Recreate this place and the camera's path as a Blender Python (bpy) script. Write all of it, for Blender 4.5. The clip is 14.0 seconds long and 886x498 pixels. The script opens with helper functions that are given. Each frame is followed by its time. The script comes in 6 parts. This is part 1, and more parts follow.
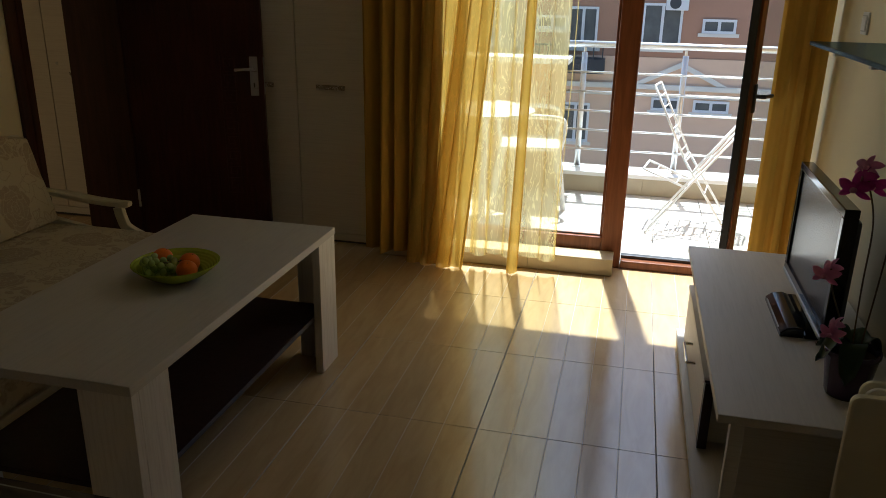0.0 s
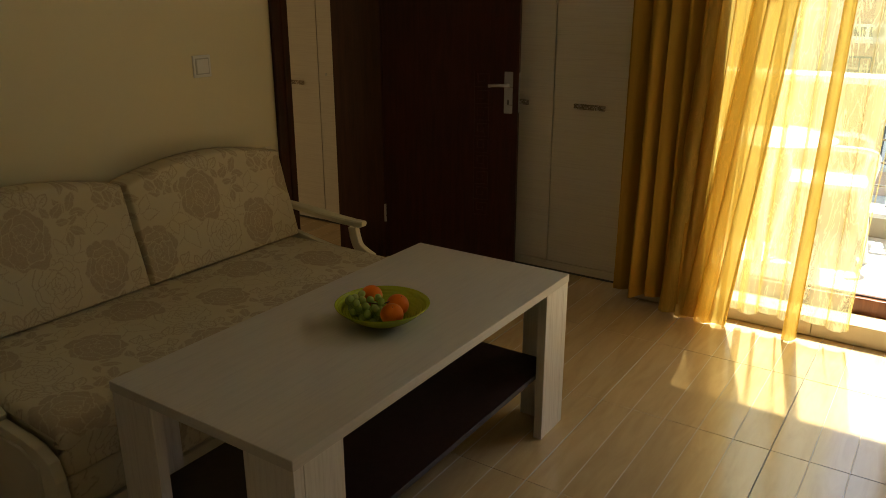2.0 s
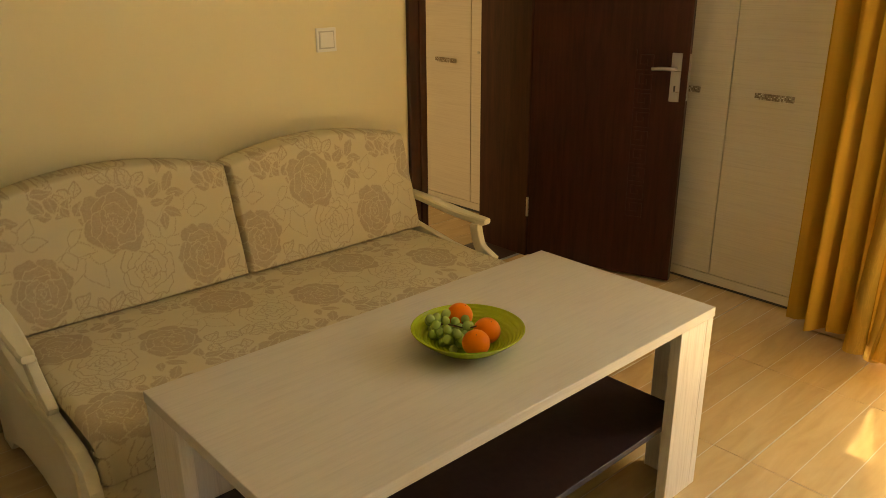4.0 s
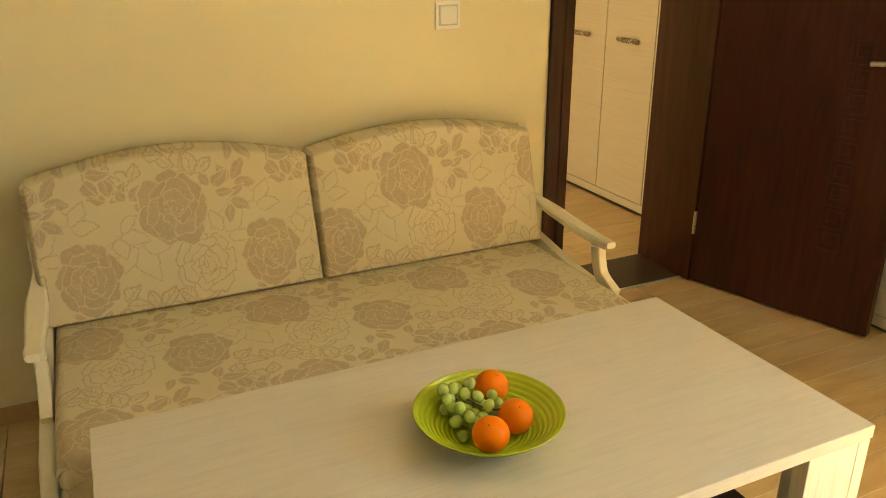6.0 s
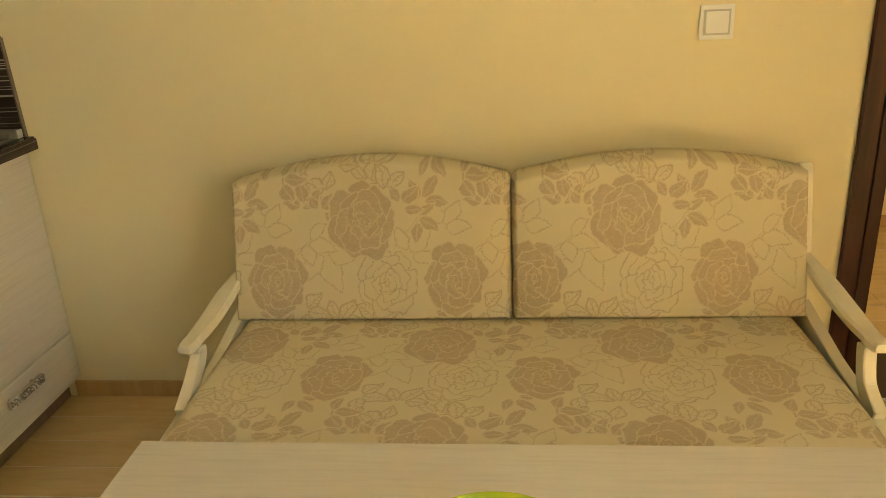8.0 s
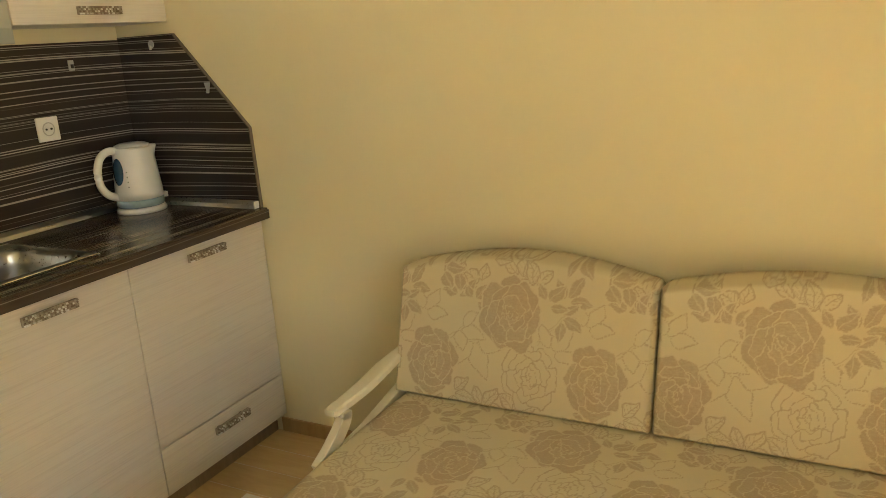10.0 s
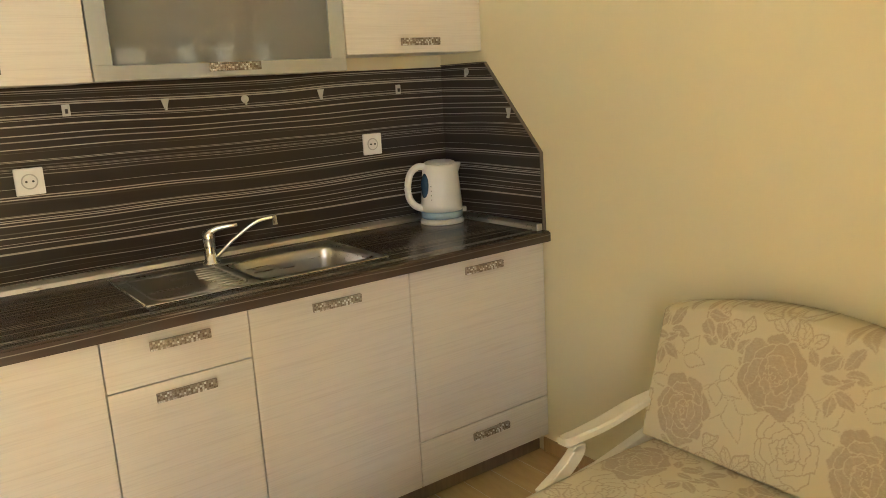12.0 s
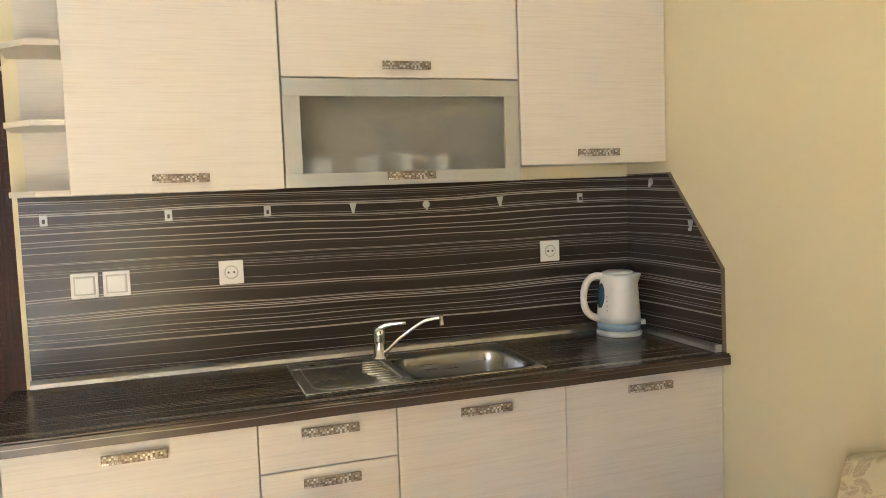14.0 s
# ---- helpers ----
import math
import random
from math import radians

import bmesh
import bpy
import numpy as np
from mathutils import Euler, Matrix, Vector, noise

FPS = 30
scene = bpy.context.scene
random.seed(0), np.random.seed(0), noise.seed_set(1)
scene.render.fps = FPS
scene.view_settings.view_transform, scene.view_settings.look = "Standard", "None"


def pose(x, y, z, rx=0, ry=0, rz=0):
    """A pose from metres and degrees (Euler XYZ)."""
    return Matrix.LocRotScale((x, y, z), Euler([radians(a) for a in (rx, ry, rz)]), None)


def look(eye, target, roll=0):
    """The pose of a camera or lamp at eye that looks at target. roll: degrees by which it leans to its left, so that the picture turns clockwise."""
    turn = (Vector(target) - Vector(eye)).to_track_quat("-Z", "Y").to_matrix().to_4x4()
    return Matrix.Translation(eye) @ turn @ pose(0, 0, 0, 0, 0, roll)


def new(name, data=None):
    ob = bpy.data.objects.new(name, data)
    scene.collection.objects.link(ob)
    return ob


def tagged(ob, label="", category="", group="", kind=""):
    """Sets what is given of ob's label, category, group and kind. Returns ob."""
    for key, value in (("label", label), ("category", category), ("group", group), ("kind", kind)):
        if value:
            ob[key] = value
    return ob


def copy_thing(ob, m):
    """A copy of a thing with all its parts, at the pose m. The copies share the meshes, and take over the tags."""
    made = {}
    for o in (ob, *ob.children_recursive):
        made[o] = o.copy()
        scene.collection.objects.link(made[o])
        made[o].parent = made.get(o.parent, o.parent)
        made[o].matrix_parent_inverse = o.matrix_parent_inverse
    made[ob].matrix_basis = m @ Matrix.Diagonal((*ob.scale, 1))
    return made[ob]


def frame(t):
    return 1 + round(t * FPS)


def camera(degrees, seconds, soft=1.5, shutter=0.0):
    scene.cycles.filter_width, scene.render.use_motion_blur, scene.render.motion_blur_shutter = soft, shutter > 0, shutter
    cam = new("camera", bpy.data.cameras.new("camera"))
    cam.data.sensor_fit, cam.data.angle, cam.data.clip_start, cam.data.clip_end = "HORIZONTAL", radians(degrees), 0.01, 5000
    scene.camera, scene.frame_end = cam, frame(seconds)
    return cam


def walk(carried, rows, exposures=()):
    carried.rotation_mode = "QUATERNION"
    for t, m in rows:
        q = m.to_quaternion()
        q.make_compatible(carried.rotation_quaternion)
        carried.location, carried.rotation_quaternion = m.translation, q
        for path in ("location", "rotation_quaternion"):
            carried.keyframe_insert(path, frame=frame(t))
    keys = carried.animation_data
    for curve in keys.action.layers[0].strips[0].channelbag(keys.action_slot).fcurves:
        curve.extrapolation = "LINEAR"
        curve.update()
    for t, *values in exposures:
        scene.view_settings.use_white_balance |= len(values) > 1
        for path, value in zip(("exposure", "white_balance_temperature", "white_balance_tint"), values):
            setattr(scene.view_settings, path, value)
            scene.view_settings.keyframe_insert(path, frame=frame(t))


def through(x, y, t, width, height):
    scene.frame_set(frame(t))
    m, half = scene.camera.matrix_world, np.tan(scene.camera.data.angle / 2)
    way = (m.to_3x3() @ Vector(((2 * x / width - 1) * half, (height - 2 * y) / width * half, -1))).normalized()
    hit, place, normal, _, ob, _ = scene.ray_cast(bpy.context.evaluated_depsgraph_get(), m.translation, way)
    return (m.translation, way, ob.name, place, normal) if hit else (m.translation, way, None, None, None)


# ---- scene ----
cam = camera(59.6, 14.0, soft=0.9)
PATH = [
    (0, (-0.409, 2.721, 1.461), (-0.849, 4.56, 0.81), 1.0),
    (0.5, (-0.383, 2.853, 1.46), (-1.002, 4.644, 0.823), 0.3),
    (1, (-0.373, 2.957, 1.457), (-1.19, 4.67, 0.827), -0.3),
    (1.5, (-0.424, 3.06, 1.463), (-1.363, 4.708, 0.83), -0.1),
    (2, (-0.486, 3.162, 1.455), (-1.543, 4.737, 0.821), -0.1),
    (2.5, (-0.516, 3.263, 1.439), (-1.658, 4.767, 0.781), -0.3),
    (3, (-0.506, 3.375, 1.436), (-1.755, 4.785, 0.764), -0.7),
    (3.5, (-0.51, 3.494, 1.417), (-1.853, 4.817, 0.75), -0.7),
    (3.7, (-0.532, 3.538, 1.411), (-1.896, 4.838, 0.74), -0.6),
    (5.8, (-0.727, 4.11, 1.389), (-2.381, 4.968, 0.664), 0.0),
    (6, (-0.735, 4.193, 1.381), (-2.422, 4.975, 0.645), -0.4),
    (6.5, (-0.801, 4.348, 1.375), (-2.558, 4.896, 0.593), -1.0),
    (7, (-0.849, 4.52, 1.367), (-2.652, 4.807, 0.55), -2.2),
    (7.5, (-0.882, 4.683, 1.36), (-2.72, 4.713, 0.572), -3.0),
    (8, (-0.954, 4.793, 1.361), (-2.814, 4.606, 0.65), -2.9),
    (8.2, (-0.98, 4.843, 1.383), (-2.833, 4.538, 0.697), -3.5),
    (10.3, (-1.057, 5.241, 1.469), (-2.706, 4.229, 0.961), -3.9),
    (10.5, (-1.095, 5.268, 1.458), (-2.702, 4.183, 0.968), -3.9),
    (11, (-1.137, 5.288, 1.473), (-2.617, 4.041, 0.968), -3.6),
    (11.5, (-1.149, 5.335, 1.468), (-2.453, 3.895, 0.993), -3.7),
    (12, (-1.187, 5.389, 1.472), (-2.331, 3.805, 1.046), -3.3),
    (12.5, (-1.231, 5.448, 1.486), (-2.216, 3.747, 1.119), -3.0),
    (13, (-1.279, 5.436, 1.484), (-2.155, 3.661, 1.2), -2.5),
    (13.5, (-1.347, 5.447, 1.506), (-2.112, 3.61, 1.304), -2.1),
    (14, (-1.401, 5.504, 1.503), (-2.041, 3.615, 1.347), -2.1),
]
EXPOSURES = [(0.0, 0.93, 5300, 4), (1.0, 0.97, 5350, 2), (1.6, 1.25, 5650, 1), (2.2, 2.1, 6150, 1), (3.0, 3.0, 6850, 4), (3.6, 3.36, 6950, 3), (5.8, 4.22, 6600, -5), (8.0, 4.16, 6550, -5), (10.4, 4.10, 5950, -2), (12.0, 4.30, 5650, 2), (13.5, 4.47, 5150, 6), (14.0, 4.53, 5000, 6)]
walk(cam, [(t, look(eye, target, roll)) for t, eye, target, roll in PATH], EXPOSURES)

# ---- world and sun ----
SUN_ELEVATION, SUN_AZ = radians(65), math.atan2(-0.151, 0.988)
world = bpy.data.worlds.new("World")
scene.world = world
world.use_nodes = True
wn = world.node_tree
sky = wn.nodes.new("ShaderNodeTexSky")
sky.sky_type, sky.sun_disc = "NISHITA", False
sky.sun_elevation, sky.sun_rotation = SUN_ELEVATION, SUN_AZ
sky.air_density, sky.dust_density, sky.ozone_density = 0.8, 3.0, 0.4
wn.links.new(sky.outputs[0], wn.nodes["Background"].inputs[0])
wn.nodes["Background"].inputs[1].default_value = 0.12
sun = new("sun", bpy.data.lights.new("sun", "SUN"))
sun.data.energy, sun.data.angle, sun.data.color = 5.0, radians(1.0), (1.0, 0.95, 0.87)
toward = Vector((-0.151 * math.cos(SUN_ELEVATION), 0.988 * math.cos(SUN_ELEVATION), math.sin(SUN_ELEVATION)))
sun.matrix_world = look(toward * 30, (0, 0, 0))


def opening_lamp(name, eye, target, width, height, power, color):
    """An added area lamp at an opening, in place of daylight."""
    lamp = new(name, bpy.data.lights.new(name, "AREA"))
    lamp.data.shape, lamp.data.size, lamp.data.size_y = "RECTANGLE", width, height
    lamp.data.energy, lamp.data.color = power, color
    lamp.matrix_world = look(eye, target)
    return lamp


opening_lamp("balcony_daylight", (-0.60, 7.00, 1.96), (-0.75, 4.6, 0.6), 1.7, 0.36, 1.2, (1.0, 0.99, 0.97))
# Unseen fill lamp, added to brighten the hall.
opening_lamp("hall_fill_lamp", (-4.05, 3.28, 1.1), (-4.05, 6.0, 0.9), 0.85, 1.7, 2.1, (1.0, 0.70, 0.37))

# ---- materials ----
class Nodes:
    """A small wrapper for building node materials."""

    def __init__(self, name):
        self.mat = bpy.data.materials.new(name)
        self.mat.use_nodes = True
        self.tree = self.mat.node_tree
        self.bsdf = self.tree.nodes["Principled BSDF"]
        self.out = self.tree.nodes["Material Output"]

    def add(self, kind, **values):
        node = self.tree.nodes.new("ShaderNode" + kind)
        for key, value in values.items():
            setattr(node, key, value)
        return node

    def link(self, a, b):
        self.tree.links.new(a, b)

    def coords(self, scale=(1, 1, 1), kind="Object"):
        tc, mp = self.add("TexCoord"), self.add("Mapping")
        mp.inputs["Scale"].default_value = scale
        self.link(tc.outputs[kind], mp.inputs["Vector"])
        return mp.outputs[0]

    def world_coords(self, scale=(1, 1, 1)):
        geo, mp = self.add("NewGeometry"), self.add("Mapping")
        mp.inputs["Scale"].default_value = scale
        self.link(geo.outputs["Position"], mp.inputs["Vector"])
        return mp.outputs[0]

    def noise(self, vector, scale, detail=3.0, rough=0.55, distort=0.0):
        n = self.add("TexNoise")
        n.inputs["Scale"].default_value, n.inputs["Detail"].default_value = scale, detail
        n.inputs["Roughness"].default_value, n.inputs["Distortion"].default_value = rough, distort
        self.link(vector, n.inputs["Vector"])
        return n.outputs["Fac"]

    def ramp(self, fac, stops):
        r = self.add("ValToRGB")
        while len(r.color_ramp.elements) < len(stops):
            r.color_ramp.elements.new(0.5)
        for e, (at, c) in zip(r.color_ramp.elements, stops):
            e.position, e.color = at, (*c, 1) if len(c) == 3 else c
        self.link(fac, r.inputs[0])
        return r.outputs[0]

    def mix(self, fac, a, b, blend="MIX"):
        m = self.add("Mix", data_type="RGBA", blend_type=blend)
        for value, slot in ((fac, 0), (a, 6), (b, 7)):
            if hasattr(value, "links"):
                self.link(value, m.inputs[slot])
            elif slot == 0:
                m.inputs[0].default_value = value
            else:
                m.inputs[slot].default_value = (*value, 1)
        return m.outputs[2]

    def math(self, op, a, b=0.0):
        m = self.add("Math", operation=op)
        for value, slot in ((a, 0), (b, 1)):
            if hasattr(value, "links"):
                self.link(value, m.inputs[slot])
            else:
                m.inputs[slot].default_value = value
        return m.outputs[0]

    def bump(self, height, strength=0.2, distance=0.002):
        b = self.add("Bump")
        b.inputs["Strength"].default_value, b.inputs["Distance"].default_value = strength, distance
        self.link(height, b.inputs["Height"])
        self.link(b.outputs[0], self.bsdf.inputs["Normal"])

    def base(self, color, rough=0.5, metal=0.0, spec=None):
        if hasattr(color, "links"):
            self.link(color, self.bsdf.inputs["Base Color"])
        else:
            self.bsdf.inputs["Base Color"].default_value = (*color, 1)
        if hasattr(rough, "links"):
            self.link(rough, self.bsdf.inputs["Roughness"])
        else:
            self.bsdf.inputs["Roughness"].default_value = rough
        self.bsdf.inputs["Metallic"].default_value = metal
        if spec is not None:
            self.bsdf.inputs["Specular IOR Level"].default_value = spec
        return self


def plaster(name, color, relief=0.12):
    n = Nodes(name)
    v = n.world_coords()
    big, fine = n.noise(v, 1.3, 4), n.noise(v, 90, 3)
    dark = tuple(c * 0.93 for c in color)
    n.base(n.mix(big, color, dark), 0.82, spec=0.25)
    n.bump(fine, relief, 0.001)
    return n.mat


def plain(name, color, rough=0.5, metal=0.0, vary=0.12, scale=30.0, relief=0.05, spec=None):
    n = Nodes(name)
    v = n.coords()
    f = n.noise(v, scale, 4)
    n.base(n.mix(f, tuple(c * (1 - vary) for c in color), tuple(min(1, c * (1 + vary)) for c in color)), rough, metal, spec)
    n.bump(n.noise(v, scale * 6, 2), relief, 0.0006)
    return n.mat


def laminate(name, light, dark, stretch, rough=0.42):
    """Pale laminate with a fine grain; stretch: noise scales along x, y, z."""
    n = Nodes(name)
    v = n.world_coords(stretch)
    grain, broad = n.noise(v, 1.0, 5, 0.65), n.noise(n.world_coords(tuple(s * 0.12 for s in stretch)), 1.0, 2)
    g = n.ramp(grain, [(0.30, dark), (0.52, light), (0.72, tuple(min(1, c * 1.04) for c in light))])
    r = n.add("ObjectInfo")
    shade = n.mix(0.06, g, n.ramp(r.outputs["Random"], [(0, dark), (1, light)]))
    n.base(n.mix(n.math("MULTIPLY", broad, 0.25), shade, dark), rough, spec=0.4)
    n.bump(grain, 0.15, 0.0008)
    return n.mat


def zebra(name, axis, rough=0.30, strength=1.0, lift=1.0, coarse=1.0):
    """Dark brown laminate with fine pale lines; axis: the way across the lines."""
    n = Nodes(name)
    geo = n.add("NewGeometry")
    dot = n.add("VectorMath", operation="DOT_PRODUCT")
    n.link(geo.outputs["Position"], dot.inputs[0])
    dot.inputs[1].default_value = axis
    sway = n.math("MULTIPLY", n.math("SUBTRACT", n.noise(n.world_coords((1.3, 1.3, 3.2)), 1.0, 1), 0.5), 0.034)
    across = n.math("ADD", dot.outputs["Value"], sway)
    along = n.world_coords((0.7, 0.7, 0.7))
    total = None
    for per_metre, shift, width, keep in ((118.0, 0.0, 0.15, 0.62), (47.0, 0.37, 0.090, 0.30)):
        c = n.math("ADD", n.math("MULTIPLY", across, per_metre * coarse), shift)
        cell, inside = n.math("FLOOR", c), n.math("FRACT", c)
        rnd = n.add("TexWhiteNoise", noise_dimensions="1D")
        n.link(cell, rnd.inputs["W"])
        rgb = n.add("SeparateColor")
        n.link(rnd.outputs["Color"], rgb.inputs[0])
        centre = n.math("ADD", n.math("MULTIPLY", rgb.outputs[0], 0.56), 0.22)
        thick = n.math("ADD", n.math("MULTIPLY", rgb.outputs[1], width), width * 0.55)
        gap = n.math("ABSOLUTE", n.math("SUBTRACT", inside, centre))
        line = n.math("MULTIPLY", n.math("SUBTRACT", thick, gap), 14.0)
        line = n.math("MINIMUM", n.math("MAXIMUM", line, 0.0), 1.0)
        comb, mp = n.add("CombineXYZ"), n.add("VectorMath", operation="ADD")
        n.link(n.math("MULTIPLY", cell, 7.31), comb.inputs[2])
        n.link(along, mp.inputs[0])
        n.link(comb.outputs[0], mp.inputs[1])
        fade = n.noise(mp.outputs[0], 1.0, 2)
        level = n.math("ADD", rgb.outputs[2], n.math("MULTIPLY", n.math("SUBTRACT", fade, 0.5), 0.38))
        level = n.math("MINIMUM", n.math("MAXIMUM", n.math("MULTIPLY", n.math("SUBTRACT", level, keep), 4.0), 0.0), 1.0)
        line = n.math("MULTIPLY", line, level)
        total = line if total is None else n.math("MAXIMUM", total, line)
    comb = n.add("CombineXYZ")
    n.link(n.math("MULTIPLY", across, 20.0), comb.inputs[2])
    broad = n.noise(comb.outputs[0], 1.0, 3)
    ground = n.ramp(broad, [(0.3, (0.022 * lift, 0.015 * lift, 0.012 * lift)), (0.7, (0.050 * lift, 0.035 * lift, 0.027 * lift))])
    total = n.math("MULTIPLY", total, n.math("ADD", n.math("MULTIPLY", broad, 0.5 * strength), 0.60 * strength))
    n.base(n.mix(total, ground, (0.68, 0.62, 0.53)), rough, spec=0.45)
    return n.mat


def dark_wood(name, a, b, rough=0.35):
    n = Nodes(name)
    v = n.coords((14, 14, 1.1))
    g = n.noise(v, 3.0, 5, 0.6, 0.4)
    n.base(n.ramp(g, [(0.3, a), (0.7, b)]), rough, spec=0.28)
    n.bump(g, 0.12, 0.001)
    return n.mat


def metal(name, color, rough):
    n = Nodes(name)
    f = n.noise(n.coords((3, 60, 60)), 2, 3)
    n.base(color, n.math("ADD", n.math("MULTIPLY", f, 0.15), rough - 0.05), 1.0)
    return n.mat


def cloth(name, color, through, clear=0.0, weave=900, crinkle=0.0):
    """Curtain cloth: part diffuse, part shining through, part open weave."""
    n = Nodes(name)
    v = n.coords()
    f = n.noise(n.coords((60, 60, 1.2)), 1.0, 3)
    col = n.mix(f, tuple(c * 0.82 for c in color), color)
    d, t = n.add("BsdfDiffuse"), n.add("BsdfTranslucent")
    n.link(col, d.inputs[0])
    n.link(col, t.inputs[0])
    bump = n.add("Bump")
    bump.inputs["Strength"].default_value, bump.inputs["Distance"].default_value = 0.15, 0.001
    n.link(n.noise(v, weave * 0.3, 2), bump.inputs["Height"])
    n.link(bump.outputs[0], d.inputs["Normal"])
    m = n.add("MixShader")
    m.inputs[0].default_value = through
    n.link(d.outputs[0], m.inputs[1])
    n.link(t.outputs[0], m.inputs[2])
    last = m.outputs[0]
    if clear:
        tr, m2 = n.add("BsdfTransparent"), n.add("MixShader")
        tr.inputs[0].default_value = (*[min(1, 0.52 + 0.48 * c / max(color)) for c in color], 1)
        holes = n.noise(n.coords((9, 9, 0.8)), 1.0, 3)
        creases = n.noise(n.coords((26, 26, 4.5)), 1.0, 3, 0.6, 1.2)
        ridge = n.ramp(n.math("ABSOLUTE", n.math("SUBTRACT", creases, 0.5)), [(0.0, (1, 1, 1)), (0.035, (0, 0, 0))])
        see = n.math("ADD", n.math("MULTIPLY", holes, 0.6), clear - 0.30)
        see = n.math("SUBTRACT", see, n.math("MULTIPLY", ridge, crinkle))
        n.link(n.math("MINIMUM", n.math("MAXIMUM", see, 0.05), 0.93), m2.inputs[0])
        n.link(last, m2.inputs[1])
        n.link(tr.outputs[0], m2.inputs[2])
        last = m2.outputs[0]
    n.link(last, n.out.inputs["Surface"])
    return n.mat


def glass(name, color=(1, 1, 1), rough=0.0):
    n = Nodes(name)
    g = n.add("BsdfGlass")
    g.inputs["Color"].default_value = (*color, 1)
    g.inputs["Roughness"].default_value, g.inputs["IOR"].default_value = rough, 1.45
    n.link(g.outputs[0], n.out.inputs["Surface"])
    return n.mat


def floor_tile(name):
    n = Nodes(name)
    v = n.world_coords((9, 1.6, 9))
    g, big = n.noise(v, 2.2, 5, 0.6, 0.8), n.noise(n.world_coords(), 2.1, 3)
    isl, ob = n.add("NewGeometry"), n.add("ObjectInfo")
    c = n.ramp(g, [(0.28, (0.54, 0.385, 0.185)), (0.55, (0.63, 0.46, 0.235)), (0.8, (0.69, 0.515, 0.28))])
    rnd = n.ramp(isl.outputs["Random Per Island"], [(0, (0.93, 0.93, 0.93)), (1, (1.04, 1.03, 1.02))])
    c = n.mix(1.0, c, rnd, "MULTIPLY")
    c = n.mix(n.math("MULTIPLY", big, 0.18), c, (0.46, 0.33, 0.19))
    n.base(c, n.math("ADD", n.math("MULTIPLY", big, 0.10), 0.14), spec=0.8)
    n.bsdf.inputs["Coat Weight"].default_value, n.bsdf.inputs["Coat Roughness"].default_value = 0.22, 0.10
    n.bump(g, 0.04, 0.0006)
    return n.mat


def floral(name):
    """Woven upholstery: cream ground, taupe roses; the weave of the motif comes with the cloth as an attribute."""
    n = Nodes(name)
    at = n.add("Attribute", attribute_name="motif", attribute_type="GEOMETRY")
    v = n.coords()
    weave, big = n.noise(v, 420, 2), n.noise(v, 5, 3)
    ground = n.mix(big, (0.67, 0.59, 0.40), (0.60, 0.525, 0.35))
    ground = n.mix(n.math("MULTIPLY", weave, 0.3), ground, (0.52, 0.45, 0.31))
    rose = n.mix(weave, (0.415, 0.33, 0.22), (0.485, 0.39, 0.265))
    worn = n.math("ADD", n.math("MULTIPLY", n.noise(v, 150, 3, 0.7), 0.8), 0.55)
    threads = n.noise(n.coords((700, 90, 90)), 1.0, 2)
    woven = n.math("MINIMUM", n.math("MULTIPLY", at.outputs["Fac"], n.math("MULTIPLY", worn, n.math("ADD", threads, 0.5))), 1.0)
    n.base(n.mix(woven, ground, rose), 0.85, spec=0.2)
    n.bump(n.math("ADD", n.math("MULTIPLY", weave, 0.5), n.math("MULTIPLY", at.outputs["Fac"], -0.8)), 0.35, 0.0012)
    return n.mat


def beads(name):
    n = Nodes(name)
    g = n.add("NewGeometry")
    # Tone varies from bead to bead; the near-white stop paints glints on some.
    c = n.ramp(g.outputs["Random Per Island"], [(0, (0.26, 0.20, 0.145)), (0.45, (0.43, 0.36, 0.28)), (0.74, (0.58, 0.51, 0.42)), (0.86, (0.96, 0.94, 0.89))])
    n.base(c, 0.22, 0.25)
    return n.mat


WALL = plaster("cream wall paint", (0.80, 0.715, 0.48))
CEIL = plaster("white ceiling paint", (0.80, 0.79, 0.76))
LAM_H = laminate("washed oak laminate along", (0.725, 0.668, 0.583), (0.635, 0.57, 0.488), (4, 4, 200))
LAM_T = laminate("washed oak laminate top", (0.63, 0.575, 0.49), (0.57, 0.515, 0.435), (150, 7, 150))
ZEB_V = zebra("striped laminate upright", (0, 0, 1), strength=0.74, lift=0.8)
ZEB_T = zebra("striped laminate flat", (0, 1, 1), 0.24, 0.5, 1.8, 0.6)
DOORWOOD = dark_wood("dark wenge door", (0.030, 0.009, 0.005), (0.066, 0.020, 0.011), 0.42)
FRAMEWOOD = dark_wood("stained window frame", (0.16, 0.055, 0.022), (0.27, 0.10, 0.042), 0.3)
WENGE = dark_wood("dark table shelf", (0.022, 0.010, 0.009), (0.035, 0.017, 0.015), 0.4)
CREAMWOOD = plain("cream painted wood", (0.74, 0.68, 0.53), 0.4, vary=0.06, scale=14)
SKIRT = dark_wood("tan tile skirting", (0.44, 0.285, 0.13), (0.54, 0.365, 0.18), 0.3)
PLINTH = dark_wood("brown plinth", (0.23, 0.16, 0.10), (0.31, 0.22, 0.14), 0.4)
TILE = floor_tile("wood look floor tile")
GROUT = plain("floor grout", (0.62, 0.56, 0.46), 0.9, vary=0.2, scale=60)
GROUT_DARK = plain("dark tile joint", (0.17, 0.12, 0.08), 0.9)
DARKTILE = plain("dark brown threshold tile", (0.055, 0.033, 0.022), 0.5, vary=0.3, scale=12)
FLORAL = floral("floral upholstery")
STEEL = metal("brushed steel", (0.58, 0.575, 0.565), 0.27)
